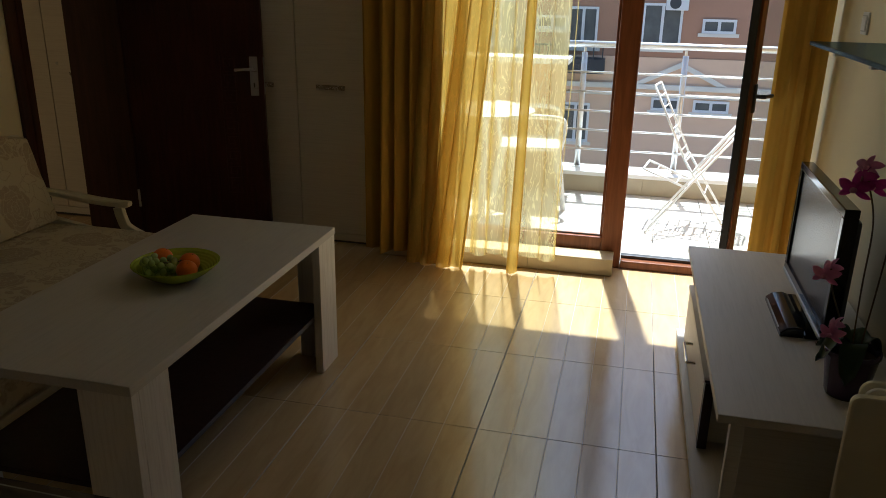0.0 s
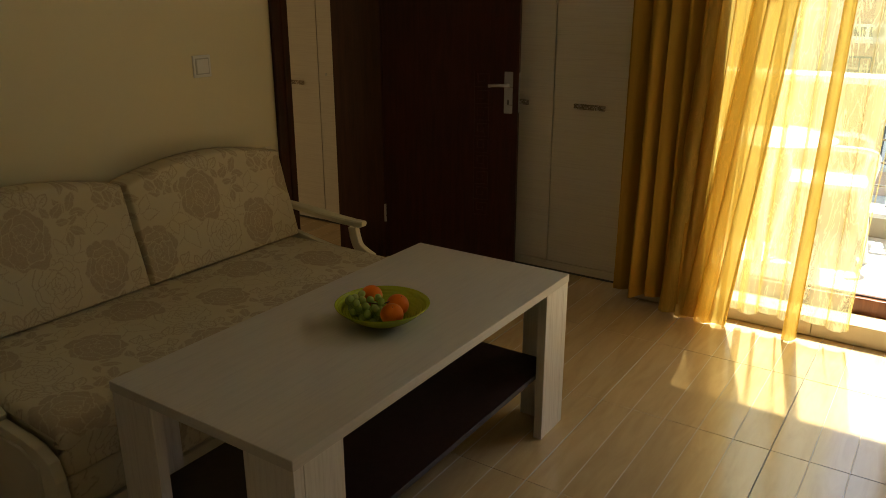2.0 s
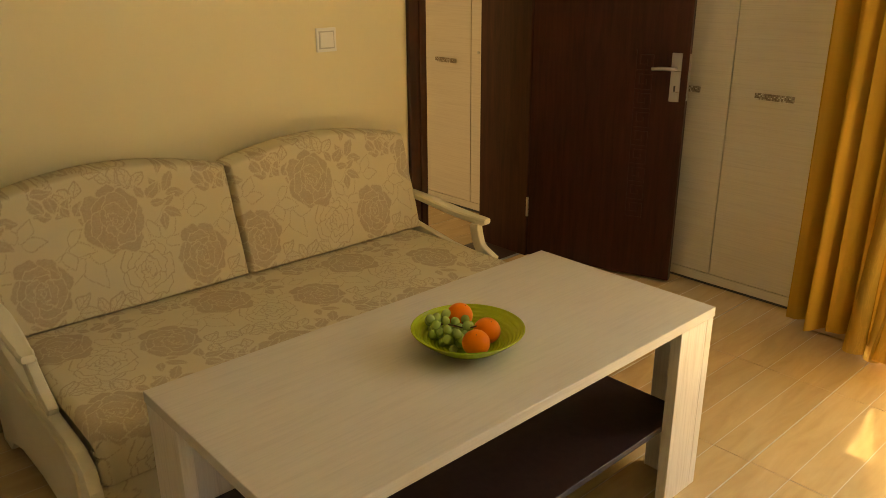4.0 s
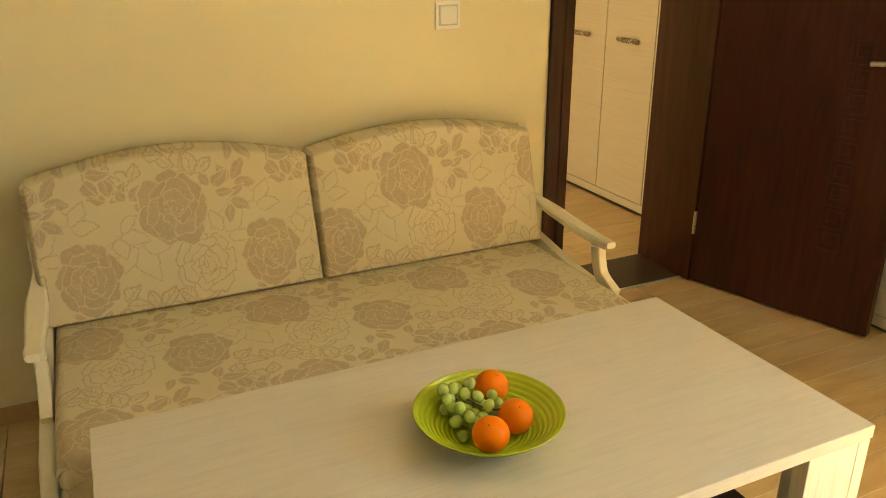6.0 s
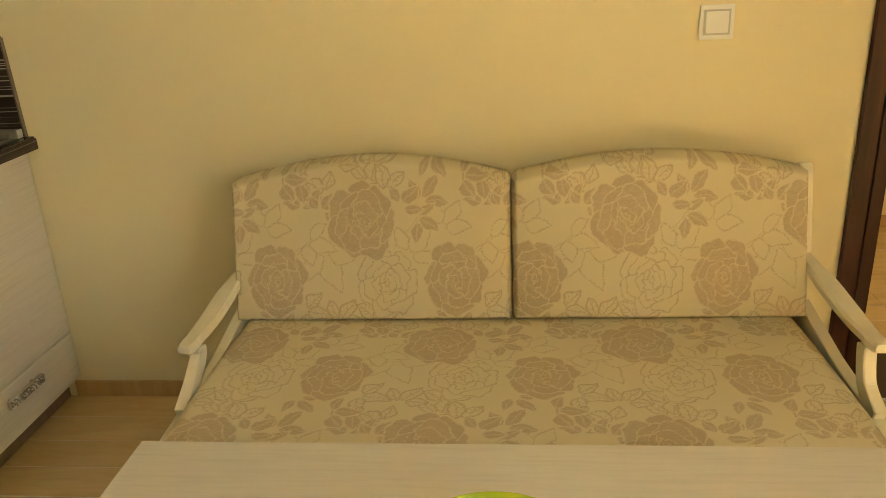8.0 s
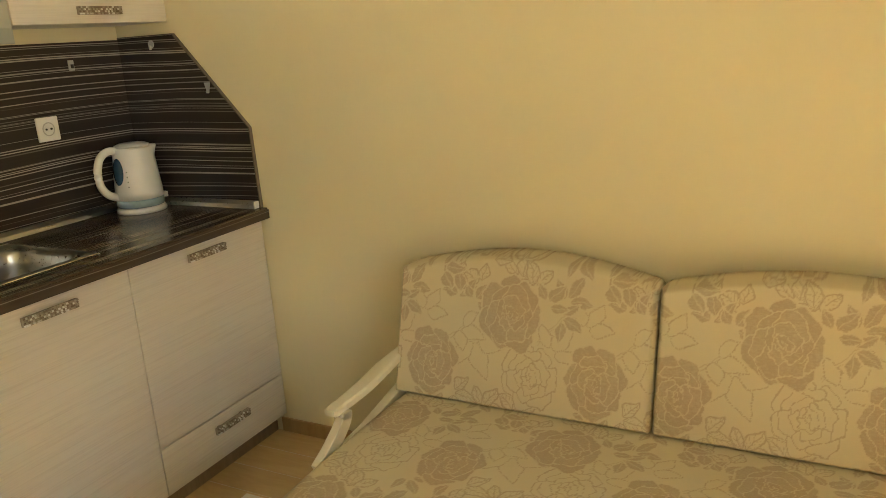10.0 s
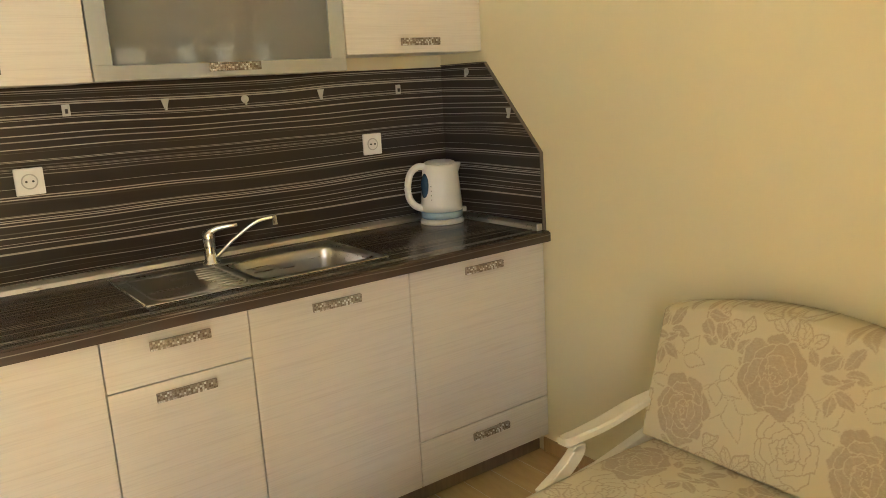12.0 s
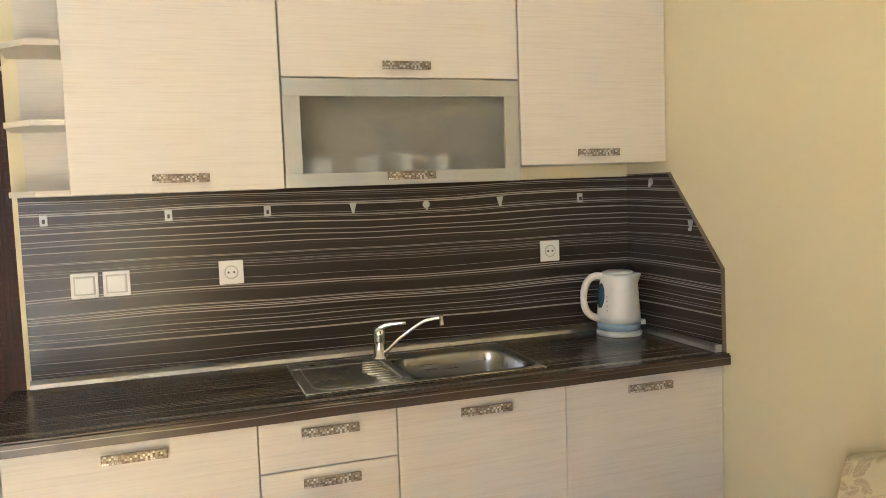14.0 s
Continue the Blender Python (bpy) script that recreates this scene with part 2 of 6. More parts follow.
# Lighter wenge paints in the light that the carved lines catch.
KEYWOOD_LIT = dark_wood("carved wenge with painted light", (0.040, 0.013, 0.008), (0.080, 0.027, 0.016), 0.40)
CHROME = metal("chrome", (0.80, 0.80, 0.80), 0.09)
ALU = plain("aluminium frame", (0.52, 0.53, 0.52), 0.4, 0.6, vary=0.05)
WHITE = plain("white plastic", (0.80, 0.79, 0.77), 0.32, vary=0.03)
SOCKETGREY = plain("grey white plastic", (0.52, 0.51, 0.49), 0.4, vary=0.03)
DARKPLASTIC = plain("dark grey plastic", (0.06, 0.06, 0.06), 0.4)
BLACKGLOSS = plain("glossy black plastic", (0.012, 0.012, 0.013), 0.08, vary=0.05)
SCREEN = plain("tv screen", (0.015, 0.016, 0.017), 0.24, vary=0.05)
BEADS = beads("crystal bead handle")
MUSTARD = cloth("mustard curtain", (0.58, 0.34, 0.052), 0.06)
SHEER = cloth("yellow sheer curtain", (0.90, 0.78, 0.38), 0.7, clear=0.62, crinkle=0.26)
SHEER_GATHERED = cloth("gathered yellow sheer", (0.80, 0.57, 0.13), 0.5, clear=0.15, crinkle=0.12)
def pane_glass(name):
    """Thin clear glass: the view goes straight through, with a mirror gloss that grows at a slant."""
    n = Nodes(name)
    fr, tr, gl, mx = n.add("LayerWeight"), n.add("BsdfTransparent"), n.add("BsdfGlossy"), n.add("MixShader")
    fr.inputs["Blend"].default_value, gl.inputs["Roughness"].default_value = 0.5, 0.01
    tr.inputs[0].default_value = (0.95, 0.97, 0.96, 1)
    slant = n.math("POWER", fr.outputs["Facing"], 5.0)
    n.link(n.math("ADD", n.math("MULTIPLY", slant, 0.45), 0.03), mx.inputs[0])
    n.link(tr.outputs[0], mx.inputs[1])
    n.link(gl.outputs[0], mx.inputs[2])
    n.link(mx.outputs[0], n.out.inputs["Surface"])
    return n.mat


PANE = pane_glass("window glass")
FROST = glass("frosted glass", (0.92, 0.91, 0.87), 0.32)
SHELFGLASS = glass("shelf glass", (0.42, 0.52, 0.56), 0.22)
LIME = plain("lime glazed bowl", (0.45, 0.55, 0.028), 0.18, vary=0.08)
ORANGE = plain("orange peel", (0.80, 0.19, 0.004), 0.45, vary=0.12, scale=40, relief=0.3, spec=0.15)
GRAPE = Nodes("green grape").base((0.43, 0.51, 0.12), 0.2).mat
GRAPE.node_tree.nodes["Principled BSDF"].inputs["Subsurface Weight"].default_value = 0.25
GRAPE.node_tree.nodes["Principled BSDF"].inputs["Subsurface Radius"].default_value = (0.006, 0.006, 0.003)
STEM = plain("brown stem", (0.13, 0.08, 0.03), 0.7)
KETTLEBLUE = plain("blue grey plastic", (0.33, 0.44, 0.55), 0.25)
KETTLEWINDOW = plain("dark blue window", (0.035, 0.075, 0.13), 0.1)
PETAL = plain("magenta petal", (0.55, 0.04, 0.33), 0.5, vary=0.35, scale=90)
PETALPALE = plain("pink petal", (0.68, 0.26, 0.42), 0.5, vary=0.2, scale=90)
LEAF = plain("orchid leaf", (0.035, 0.075, 0.022), 0.35)
POT = plain("purple pot", (0.05, 0.025, 0.06), 0.25)
BALCTILE = plain("pale balcony tile", (0.62, 0.58, 0.50), 0.5, vary=0.08, scale=8)
STEPTILE = plain("golden beige step tile", (0.56, 0.45, 0.27), 0.45, vary=0.1, scale=8)
PARAPET = plain("beige parapet tile", (0.44, 0.38, 0.27), 0.6, vary=0.1, scale=10)
CAPSTONE = plain("white cap stone", (0.78, 0.77, 0.74), 0.5, vary=0.05)
OCHRE = plaster("ochre render", (0.60, 0.40, 0.20))
RAIL = metal("stainless railing", (0.70, 0.70, 0.69), 0.40)
WHITEMETAL = plain("white coated wire", (0.80, 0.79, 0.76), 0.4, vary=0.04)
MAUVE = plaster("mauve render", (0.47, 0.265, 0.17))
PINKBEIGE = plaster("pinkish beige render", (0.82, 0.57, 0.385))
TRIMWHITE = plaster("pale facade trim", (0.85, 0.78, 0.66))
FARGLASS = plain("far window glass", (0.13, 0.13, 0.12), 0.4, vary=0.5, scale=2, spec=0.3)


# ---- mesh helpers ----
ORIGIN = {}


def thing(name, at, label, category, group="", turn=0.0, kind="", local=False):
    """An Empty at the base of a thing. Parts are given in the world's metres, or about the base if local."""
    ob = new(name)
    ob.empty_display_size = 0.1
    ob.matrix_world = pose(*at, 0, 0, turn)
    ORIGIN[ob.name] = Vector((0, 0, 0)) if local else Vector(at)
    return tagged(ob, label, category, group, kind)


def part(name, bm, material, parent=None, label="", smooth=False, fix=True):
    """Links a bmesh as one mesh object under a thing or a part."""
    me = bpy.data.meshes.new(name)
    root = parent
    while root is not None and root.name not in ORIGIN:
        root = root.parent
    if root is not None and fix:
        bmesh.ops.translate(bm, verts=bm.verts, vec=-ORIGIN[root.name])
    bm.to_mesh(me)
    bm.free()
    for m in material if isinstance(material, (list, tuple)) else [material]:
        me.materials.append(m)
    if smooth:
        me.polygons.foreach_set("use_smooth", [True] * len(me.polygons))
    ob = new(name, me)
    ob.parent = parent
    return tagged(ob, label)


def solid(name, bm, material, label="", category="", kind="", group="", smooth=False):
    """A thing that is one mesh."""
    return tagged(part(name, bm, material, None, label, smooth), label, category, group, kind)


def bx(bm, x0, x1, y0, y1, z0, z1, bevel=0.0, seg=2, index=0):
    x0, x1, y0, y1, z0, z1 = min(x0, x1), max(x0, x1), min(y0, y1), max(y0, y1), min(z0, z1), max(z0, z1)
    v = [bm.verts.new((x, y, z)) for x in (x0, x1) for y in (y0, y1) for z in (z0, z1)]
    fs = [bm.faces.new([v[i] for i in f]) for f in ((0, 1, 3, 2), (4, 6, 7, 5), (0, 4, 5, 1), (2, 3, 7, 6), (0, 2, 6, 4), (1, 5, 7, 3))]
    for f in fs:
        f.material_index = index
    if bevel:
        edges = list({e for f in fs for e in f.edges})
        bmesh.ops.bevel(bm, geom=edges, offset=bevel, segments=seg, affect="EDGES", profile=0.6)
    return bm


def box(*a, **k):
    return bx(bmesh.new(), *a, **k)


def prism(bm, pts, axis, a, b, bevel=0.0):
    """A polygon in the two other axes, drawn out along axis from a to b."""
    def at(p, d):
        return {"x": (d, p[0], p[1]), "y": (p[0], d, p[1]), "z": (p[0], p[1], d)}[axis]
    lo, hi = [bm.verts.new(at(p, a)) for p in pts], [bm.verts.new(at(p, b)) for p in pts]
    fs = [bm.faces.new(lo), bm.faces.new(hi)]
    n = len(pts)
    for i in range(n):
        fs.append(bm.faces.new((lo[i], lo[(i + 1) % n], hi[(i + 1) % n], hi[i])))
    bmesh.ops.recalc_face_normals(bm, faces=fs)
    if bevel:
        bmesh.ops.bevel(bm, geom=list({e for f in fs[:2] for e in f.edges}), offset=bevel, segments=2, affect="EDGES", profile=0.6)
    return bm


def tube(bm, pts, r, seg=8, radii=None):
    """A round bar along a line of points."""
    pts = [Vector(p) for p in pts]
    rings = []
    for i, p in enumerate(pts):
        d = (pts[min(i + 1, len(pts) - 1)] - pts[max(i - 1, 0)]).normalized()
        side = d.cross(Vector((0, 0, 1)))
        side = side.normalized() if side.length > 0.05 else d.cross(Vector((0, 1, 0))).normalized()
        up = side.cross(d).normalized()
        rr = radii[i] if radii else r
        rings.append([bm.verts.new(p + rr * (math.cos(2 * math.pi * k / seg) * side + math.sin(2 * math.pi * k / seg) * up)) for k in range(seg)])
    for a, b in zip(rings, rings[1:]):
        for k in range(seg):
            bm.faces.new((a[k], a[(k + 1) % seg], b[(k + 1) % seg], b[k]))
    bm.faces.new(list(reversed(rings[0])))
    bm.faces.new(rings[-1])
    return bm


def lathe(bm, profile, at=(0, 0, 0), seg=32, squash=(1, 1)):
    rings = []
    for r, z in profile:
        if r < 1e-5:
            rings.append([bm.verts.new((at[0], at[1], at[2] + z))])
        else:
            rings.append([bm.verts.new((at[0] + squash[0] * r * math.cos(2 * math.pi * k / seg), at[1] + squash[1] * r * math.sin(2 * math.pi * k / seg), at[2] + z)) for k in range(seg)])
    for a, b in zip(rings, rings[1:]):
        for k in range(seg):
            va, vb, vc, vd = a[k % len(a)], a[(k + 1) % len(a)], b[(k + 1) % len(b)], b[k % len(b)]
            quad = list(dict.fromkeys((va, vb, vc, vd)))
            if len(quad) > 2:
                bm.faces.new(quad)
    return bm


def ball(bm, at, r, u=10, v=8, stretch=(1, 1, 1)):
    m = Matrix.Translation(at) @ Matrix.Diagonal((*[r * s for s in stretch], 1))
    bmesh.ops.create_uvsphere(bm, u_segments=u, v_segments=v, radius=1.0, matrix=m)
    return bm


def curve_pts(points, n):
    """A smooth line through a few points."""
    pts, out = [Vector(p) for p in points], []
    pts = [pts[0] * 2 - pts[1]] + pts + [pts[-1] * 2 - pts[-2]]
    for i in range(1, len(pts) - 2):
        for k in range(n):
            t = k / n
            a, b, c, d = pts[i - 1:i + 3]
            out.append(0.5 * (2 * b + (c - a) * t + (2 * a - 5 * b + 4 * c - d) * t * t + (3 * b - a - 3 * c + d) * t ** 3))
    return out + [pts[-2]]

# ---- the room ----
WEST, EAST, SOUTH, NORTH, ENTRY, HIGH = -3.155, 0.40, 2.725, 6.80, 1.95, 2.6
KEND = -0.90
HALL_W, HALL_S = -4.74, 3.3

bm = box(WEST - 0.275, WEST, SOUTH - 0.15, 5.825, -0.16, HIGH)
bx(bm, WEST - 0.275, WEST, 6.505, 7.40, -0.16, HIGH)
bx(bm, WEST - 0.275, WEST, 5.825, 6.505, 2.05, HIGH)
solid("wall_west", bm, WALL, "cream painted wall with a doorway", "wall", "structure")
solid("wall_south", box(WEST, KEND, SOUTH - 0.15, SOUTH, -0.16, HIGH), WALL, "cream painted wall behind the kitchen", "wall", "structure")
solid("wall_entry_side", box(KEND - 0.12, KEND, ENTRY, SOUTH - 0.15, -0.16, HIGH), WALL, "cream painted wall beside the entrance", "wall", "structure")
bm = box(KEND - 0.12, -0.84, ENTRY - 0.15, ENTRY, -0.16, HIGH)
bx(bm, 0.02, EAST, ENTRY - 0.15, ENTRY, -0.16, HIGH)
bx(bm, -0.84, 0.02, ENTRY - 0.15, ENTRY, 2.06, HIGH)
solid("wall_entry", bm, WALL, "cream painted wall round the entrance door", "wall", "structure")
solid("wall_east", box(EAST, EAST + 0.2, ENTRY - 0.15, 6.90, -0.16, HIGH), WALL, "cream painted wall behind the television", "wall", "structure")
WIN_L, WIN_TOP = -1.50, 2.25
bm = box(-1.80, WIN_L, NORTH, 6.90, -0.16, HIGH)
bx(bm, WIN_L, EAST, NORTH, 6.90, WIN_TOP, HIGH)
solid("wall_north", bm, WALL, "cream painted wall over the balcony door", "wall", "structure")
solid("wall_niche", box(WEST, -1.75, 7.40, 7.55, -0.16, HIGH), WALL, "wall behind the built-in wardrobe", "wall", "structure")
solid("wall_niche_side", box(-1.80, -1.75, 6.901, 7.40, -0.16, HIGH), OCHRE, "outer wall beside the balcony", "wall", "structure")
bm = box(WEST - 0.275, EAST + 0.2, ENTRY - 0.15, 6.90, HIGH, HIGH + 0.15)
bx(bm, WEST - 0.275, -1.75, 6.90, 7.55, HIGH, HIGH + 0.15)
solid("ceiling", bm, CEIL, "white painted ceiling", "ceiling", "structure")
# the hall behind the doorway
solid("wall_hall_west", box(HALL_W - 0.15, HALL_W, HALL_S, 7.40, -0.16, HIGH), WALL, "cream painted hall wall", "wall", "structure")
solid("wall_hall_north", box(HALL_W - 0.15, WEST - 0.275, 7.40, 7.55, -0.16, HIGH), WALL, "cream painted wall behind the hall wardrobe", "wall", "structure")
# Opening and closed box behind it, added only to hold the hall fill lamp.
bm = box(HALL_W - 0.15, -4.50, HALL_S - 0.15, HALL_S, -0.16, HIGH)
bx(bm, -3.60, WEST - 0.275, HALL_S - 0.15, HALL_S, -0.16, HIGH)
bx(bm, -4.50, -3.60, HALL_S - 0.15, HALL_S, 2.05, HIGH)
solid("wall_hall_south", bm, WALL, "cream painted hall wall with an added opening for the fill lamp", "wall", "structure")
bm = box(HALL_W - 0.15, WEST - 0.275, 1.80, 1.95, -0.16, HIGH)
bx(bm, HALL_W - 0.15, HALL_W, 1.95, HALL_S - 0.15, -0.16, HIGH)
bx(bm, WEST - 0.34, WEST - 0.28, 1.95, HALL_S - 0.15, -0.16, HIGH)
solid("wall_lamp_box", bm, WALL, "added walls of the closed box behind the hall fill lamp", "wall", "structure")
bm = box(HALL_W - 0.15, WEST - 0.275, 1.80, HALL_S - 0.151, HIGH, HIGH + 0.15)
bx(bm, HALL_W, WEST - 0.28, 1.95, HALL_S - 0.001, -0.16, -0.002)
solid("lamp_box_shell", bm, CEIL, "added floor and ceiling of the box behind the hall fill lamp", "room shell", "structure")
solid("ceiling_hall", box(HALL_W - 0.15, WEST - 0.275, HALL_S - 0.15, 7.55, HIGH, HIGH + 0.15), CEIL, "white painted hall ceiling", "ceiling", "structure")

# skirting
def skirting(x0, x1, y0, y1):
    solid("baseboard", box(x0, x1, y0, y1, 0, 0.06, 0.002, 1), SKIRT, "tan wood-look tile skirting", "baseboard", "structure")


skirting(WEST, WEST + 0.009, 3.285, 5.73)
skirting(KEND, KEND + 0.009, ENTRY, SOUTH - 0.002)
skirting(EAST - 0.009, EAST, ENTRY, NORTH - 0.02)
skirting(HALL_W, HALL_W + 0.009, HALL_S, 6.815)

# threshold and door casing of the hall doorway
solid("door_threshold", box(WEST - 0.275, -3.146, 5.834, 6.461, -0.01, 0.004), DARKTILE, "dark brown tile door threshold", "threshold", "structure")
solid("threshold_strip", box(-3.1455, -3.132, 5.834, 6.461, -0.008, 0.005, 0.001, 1), ALU, "pale metal strip along the door threshold", "trim", "structure")
casing = thing("trim_doorway", (WEST, 6.17, 0), "dark wenge wood door casing round the hall doorway", "door casing", kind="structure")
bm = box(WEST, WEST + 0.022, 5.738, 5.795, 0, 2.12, 0.004)
bx(bm, WEST, WEST + 0.030, 5.788, 5.826, 0, 2.06, 0.005)
part("casing_side", bm, DOORWOOD, casing)
bm = box(WEST - 0.28, WEST + 0.060, 6.462, 6.505, 0.004, 2.06, 0.004)
bx(bm, WEST, WEST + 0.022, 6.505, 6.60, 0, 2.12, 0.004)
part("casing_side", bm, DOORWOOD, casing)
bm = box(WEST, WEST + 0.022, 5.80, 6.505, 2.055, 2.12, 0.004)
bx(bm, WEST - 0.28, WEST + 0.02, 5.86, 6.462, 2.02, 2.05)
part("casing_head", bm, DOORWOOD, casing)
part("jamb", box(WEST - 0.28, WEST, 5.8255, 5.832, 0.004, 2.05, 0.003), DOORWOOD, casing)


# Greek key band on a door face
def key_band(x, z0, z1, y, size=0.085):
    bm, w, z = bmesh.new(), 0.006, z0
    while z < z1:
        s = size
        runs = [(0, 0, 0.9, 0), (0.9, 0, 0.9, 0.78), (0.9, 0.78, 0.22, 0.78), (0.22, 0.78, 0.22, 0.3), (0.22, 0.3, 0.6, 0.3), (0.6, 0.3, 0.6, 0.52), (0, 0, 0, 1.0)]
        for a, b, c, d in runs:
            xa, xb, za, zb = sorted((a, c))[0] * s, sorted((a, c))[1] * s, sorted((b, d))[0] * s, sorted((b, d))[1] * s
            bx(bm, x + xa, x + xb + w, y - 0.0025, y + 0.001, z + za, z + zb + w)
        z += size
    return bm


def lever_set(parent, x, z, y, flip):
    """Handle plate with a lever on the face at y."""
    bm = box(x - 0.022, x + 0.022, y - 0.008, y, z - 0.11, z + 0.10, 0.003)
    plate = part("handle_plate", bm, STEEL, parent, "brushed steel handle plate")
    bm = tube(bmesh.new(), [(x, y - 0.008, z + 0.035), (x, y - 0.05, z + 0.035)], 0.009, 10)
    tube(bm, curve_pts([(x, y - 0.046, z + 0.035), (x + flip * 0.05, y - 0.05, z + 0.035), (x + flip * 0.095, y - 0.046, z + 0.031)], 4), 0.0085, 10)
    part("lever", bm, STEEL, plate, "brushed steel lever", smooth=True)
    part("keyhole", box(x - 0.004, x + 0.004, y - 0.0095, y - 0.007, z - 0.065, z - 0.04), DARKPLASTIC, plate)


leaf = thing("door_1", (-3.088, 6.468, 0), "dark wenge wood door with a carved key pattern, standing open", "door", turn=16.6, kind="structure", local=True)
part("leaf", box(0, 0.735, 0, 0.04, 0.012, 2.04, 0.003), DOORWOOD, leaf)
part("key_pattern", key_band(0.50, 0.30, 1.02, 0.0), KEYWOOD_LIT, leaf, "carved key pattern")
lever_set(leaf, 0.685, 0.965, 0.0, -1)
part("latch_plate", box(0.7345, 0.737, 0.008, 0.032, 0.86, 1.06), STEEL, leaf)
for z in (0.22, 1.75):
    part("hinge", tube(bmesh.new(), [(-0.004, -0.004, z), (-0.004, -0.004, z + 0.10)], 0.007), STEEL, leaf)

leaf = thing("door_2", (-0.41, ENTRY, 0), "dark wenge entrance door with a carved key pattern, closed", "door", kind="structure", turn=180, local=True)
part("leaf", box(-0.405, 0.405, 0.002, 0.045, 0.004, 2.04, 0.003), DOORWOOD, leaf)
part("key_pattern", key_band(0.21, 0.30, 1.75, 0.002, 0.09), KEYWOOD_LIT, leaf, "carved key pattern")
part("key_pattern", key_band(0.31, 0.30, 1.75, 0.002, 0.09), KEYWOOD_LIT, leaf, "carved key pattern")
lever_set(leaf, -0.35, 0.97, 0.002, 1)
casing = thing("trim_entry", (-0.41, ENTRY, 0), "dark wenge casing round the entrance door", "door casing", kind="structure")
for a, b in ((-0.895, -0.822), (0.002, 0.09)):
    part("casing_side", box(a, b, ENTRY + 0.001, ENTRY + 0.02, 0, 2.12, 0.003), DOORWOOD, casing)
part("casing_head", box(-0.82, 0.0, ENTRY + 0.001, ENTRY + 0.02, 2.055, 2.12, 0.003), DOORWOOD, casing)

# ---- balcony window and door ----
FY0, FY1 = 6.815, 6.885
win = thing("window_1", (-1.1, FY0, 0), "tall fixed balcony window in a stained brown wooden frame", "window", kind="structure")
bm = box(WIN_L, -0.50, FY0, FY1, 0.075, 0.165, 0.005)
part("window_frame", bm, FRAMEWOOD, win)
part("window_frame", box(WIN_L, -0.50, FY0, FY1, WIN_TOP - 0.08, WIN_TOP, 0.005), FRAMEWOOD, win)
part("window_frame", box(WIN_L, WIN_L + 0.08, FY0, FY1, 0.167, WIN_TOP - 0.082, 0.005), FRAMEWOOD, win)
bm = box(-0.502, -0.395, FY0 - 0.012, FY1, 0.0, WIN_TOP, 0.008)
bx(bm, -0.515, -0.500, FY0 + 0.02, FY1 - 0.02, 0.167, WIN_TOP - 0.082)
part("mullion", bm, FRAMEWOOD, win)
pane = part("pane", box(WIN_L + 0.08, -0.512, 6.846, 6.852, 0.165, WIN_TOP - 0.08), PANE, win, "clear glass")
pane.visible_shadow = False
part("gasket", box(WIN_L + 0.08, -0.512, 6.840, 6.845, 0.165, 0.172), DARKPLASTIC, win)

dw = thing("balcony_door_frame", (-0.06, FY0, 0), "stained brown wooden frame of the balcony door", "door frame", kind="structure")
part("jamb", box(0.275, EAST, FY0, FY1, 0.0, WIN_TOP, 0.005), FRAMEWOOD, dw)
part("head", box(-0.393, 0.273, FY0, FY1, WIN_TOP - 0.07, WIN_TOP, 0.005), FRAMEWOOD, dw)
part("sill", box(-0.393, 0.273, FY0 - 0.01, FY1, 0.0, 0.045, 0.006), FRAMEWOOD, dw)
part("sill_gasket", box(-0.393, 0.273, FY1 - 0.03, FY1 + 0.012, 0.045, 0.062, 0.003), DARKPLASTIC, dw, "black weather strip")

ang = math.degrees(math.atan2(6.22 - 6.80, 0.03 - 0.285))
bd = thing("balcony_door", (0.285, 6.80, 0), "brown wooden balcony door with a glass pane, standing open", "door", turn=ang, local=True)
L = 0.64
part("stile", box(L - 0.075, L, 0, 0.045, 0.055, 2.04, 0.006), FRAMEWOOD, bd)
part("stile", box(0, 0.075, 0, 0.045, 0.055, 2.04, 0.006), FRAMEWOOD, bd)
part("rail", box(0.077, L - 0.077, 0, 0.045, 0.055, 0.15, 0.006), FRAMEWOOD, bd)
part("rail", box(0.077, L - 0.077, 0, 0.045, 1.95, 2.04, 0.006), FRAMEWOOD, bd)
part("edge_seal", box(L, L + 0.012, 0.004, 0.036, 0.06, 2.03, 0.002), DARKPLASTIC, bd, "black edge seal with the lock strip")
p = part("pane", box(0.075, L - 0.075, 0.020, 0.026, 0.15, 1.95), PANE, bd, "clear glass")
p.visible_shadow = False
bm = box(L - 0.055, L - 0.03, 0.045, 0.055, 0.96, 1.08, 0.003)
tube(bm, [(L - 0.043, 0.05, 1.03), (L - 0.043, 0.09, 1.03), (L - 0.15, 0.09, 1.025)], 0.009, 8)
part("handle", bm, DARKPLASTIC, bd, "dark metal lever handle")

step = thing("window_step", (-1.1, 6.66, 0), "beige tile-clad step below the fixed window", "step", kind="structure")
xs = [-1.70, -1.33, -0.88, -0.43]
for a, b in zip(xs, xs[1:]):
    part("front_tile", box(a + 0.001, b - 0.001, 6.66, 6.672, 0.004, 0.086, 0.0015, 1), STEPTILE, step)
    part("top_tile", box(a + 0.001, b - 0.001, 6.654, 6.798, 0.0865, 0.096, 0.0015, 1), STEPTILE, step)
part("core", box(-1.70, -0.432, 6.673, 6.798, 0.0, 0.085), PARAPET, step)

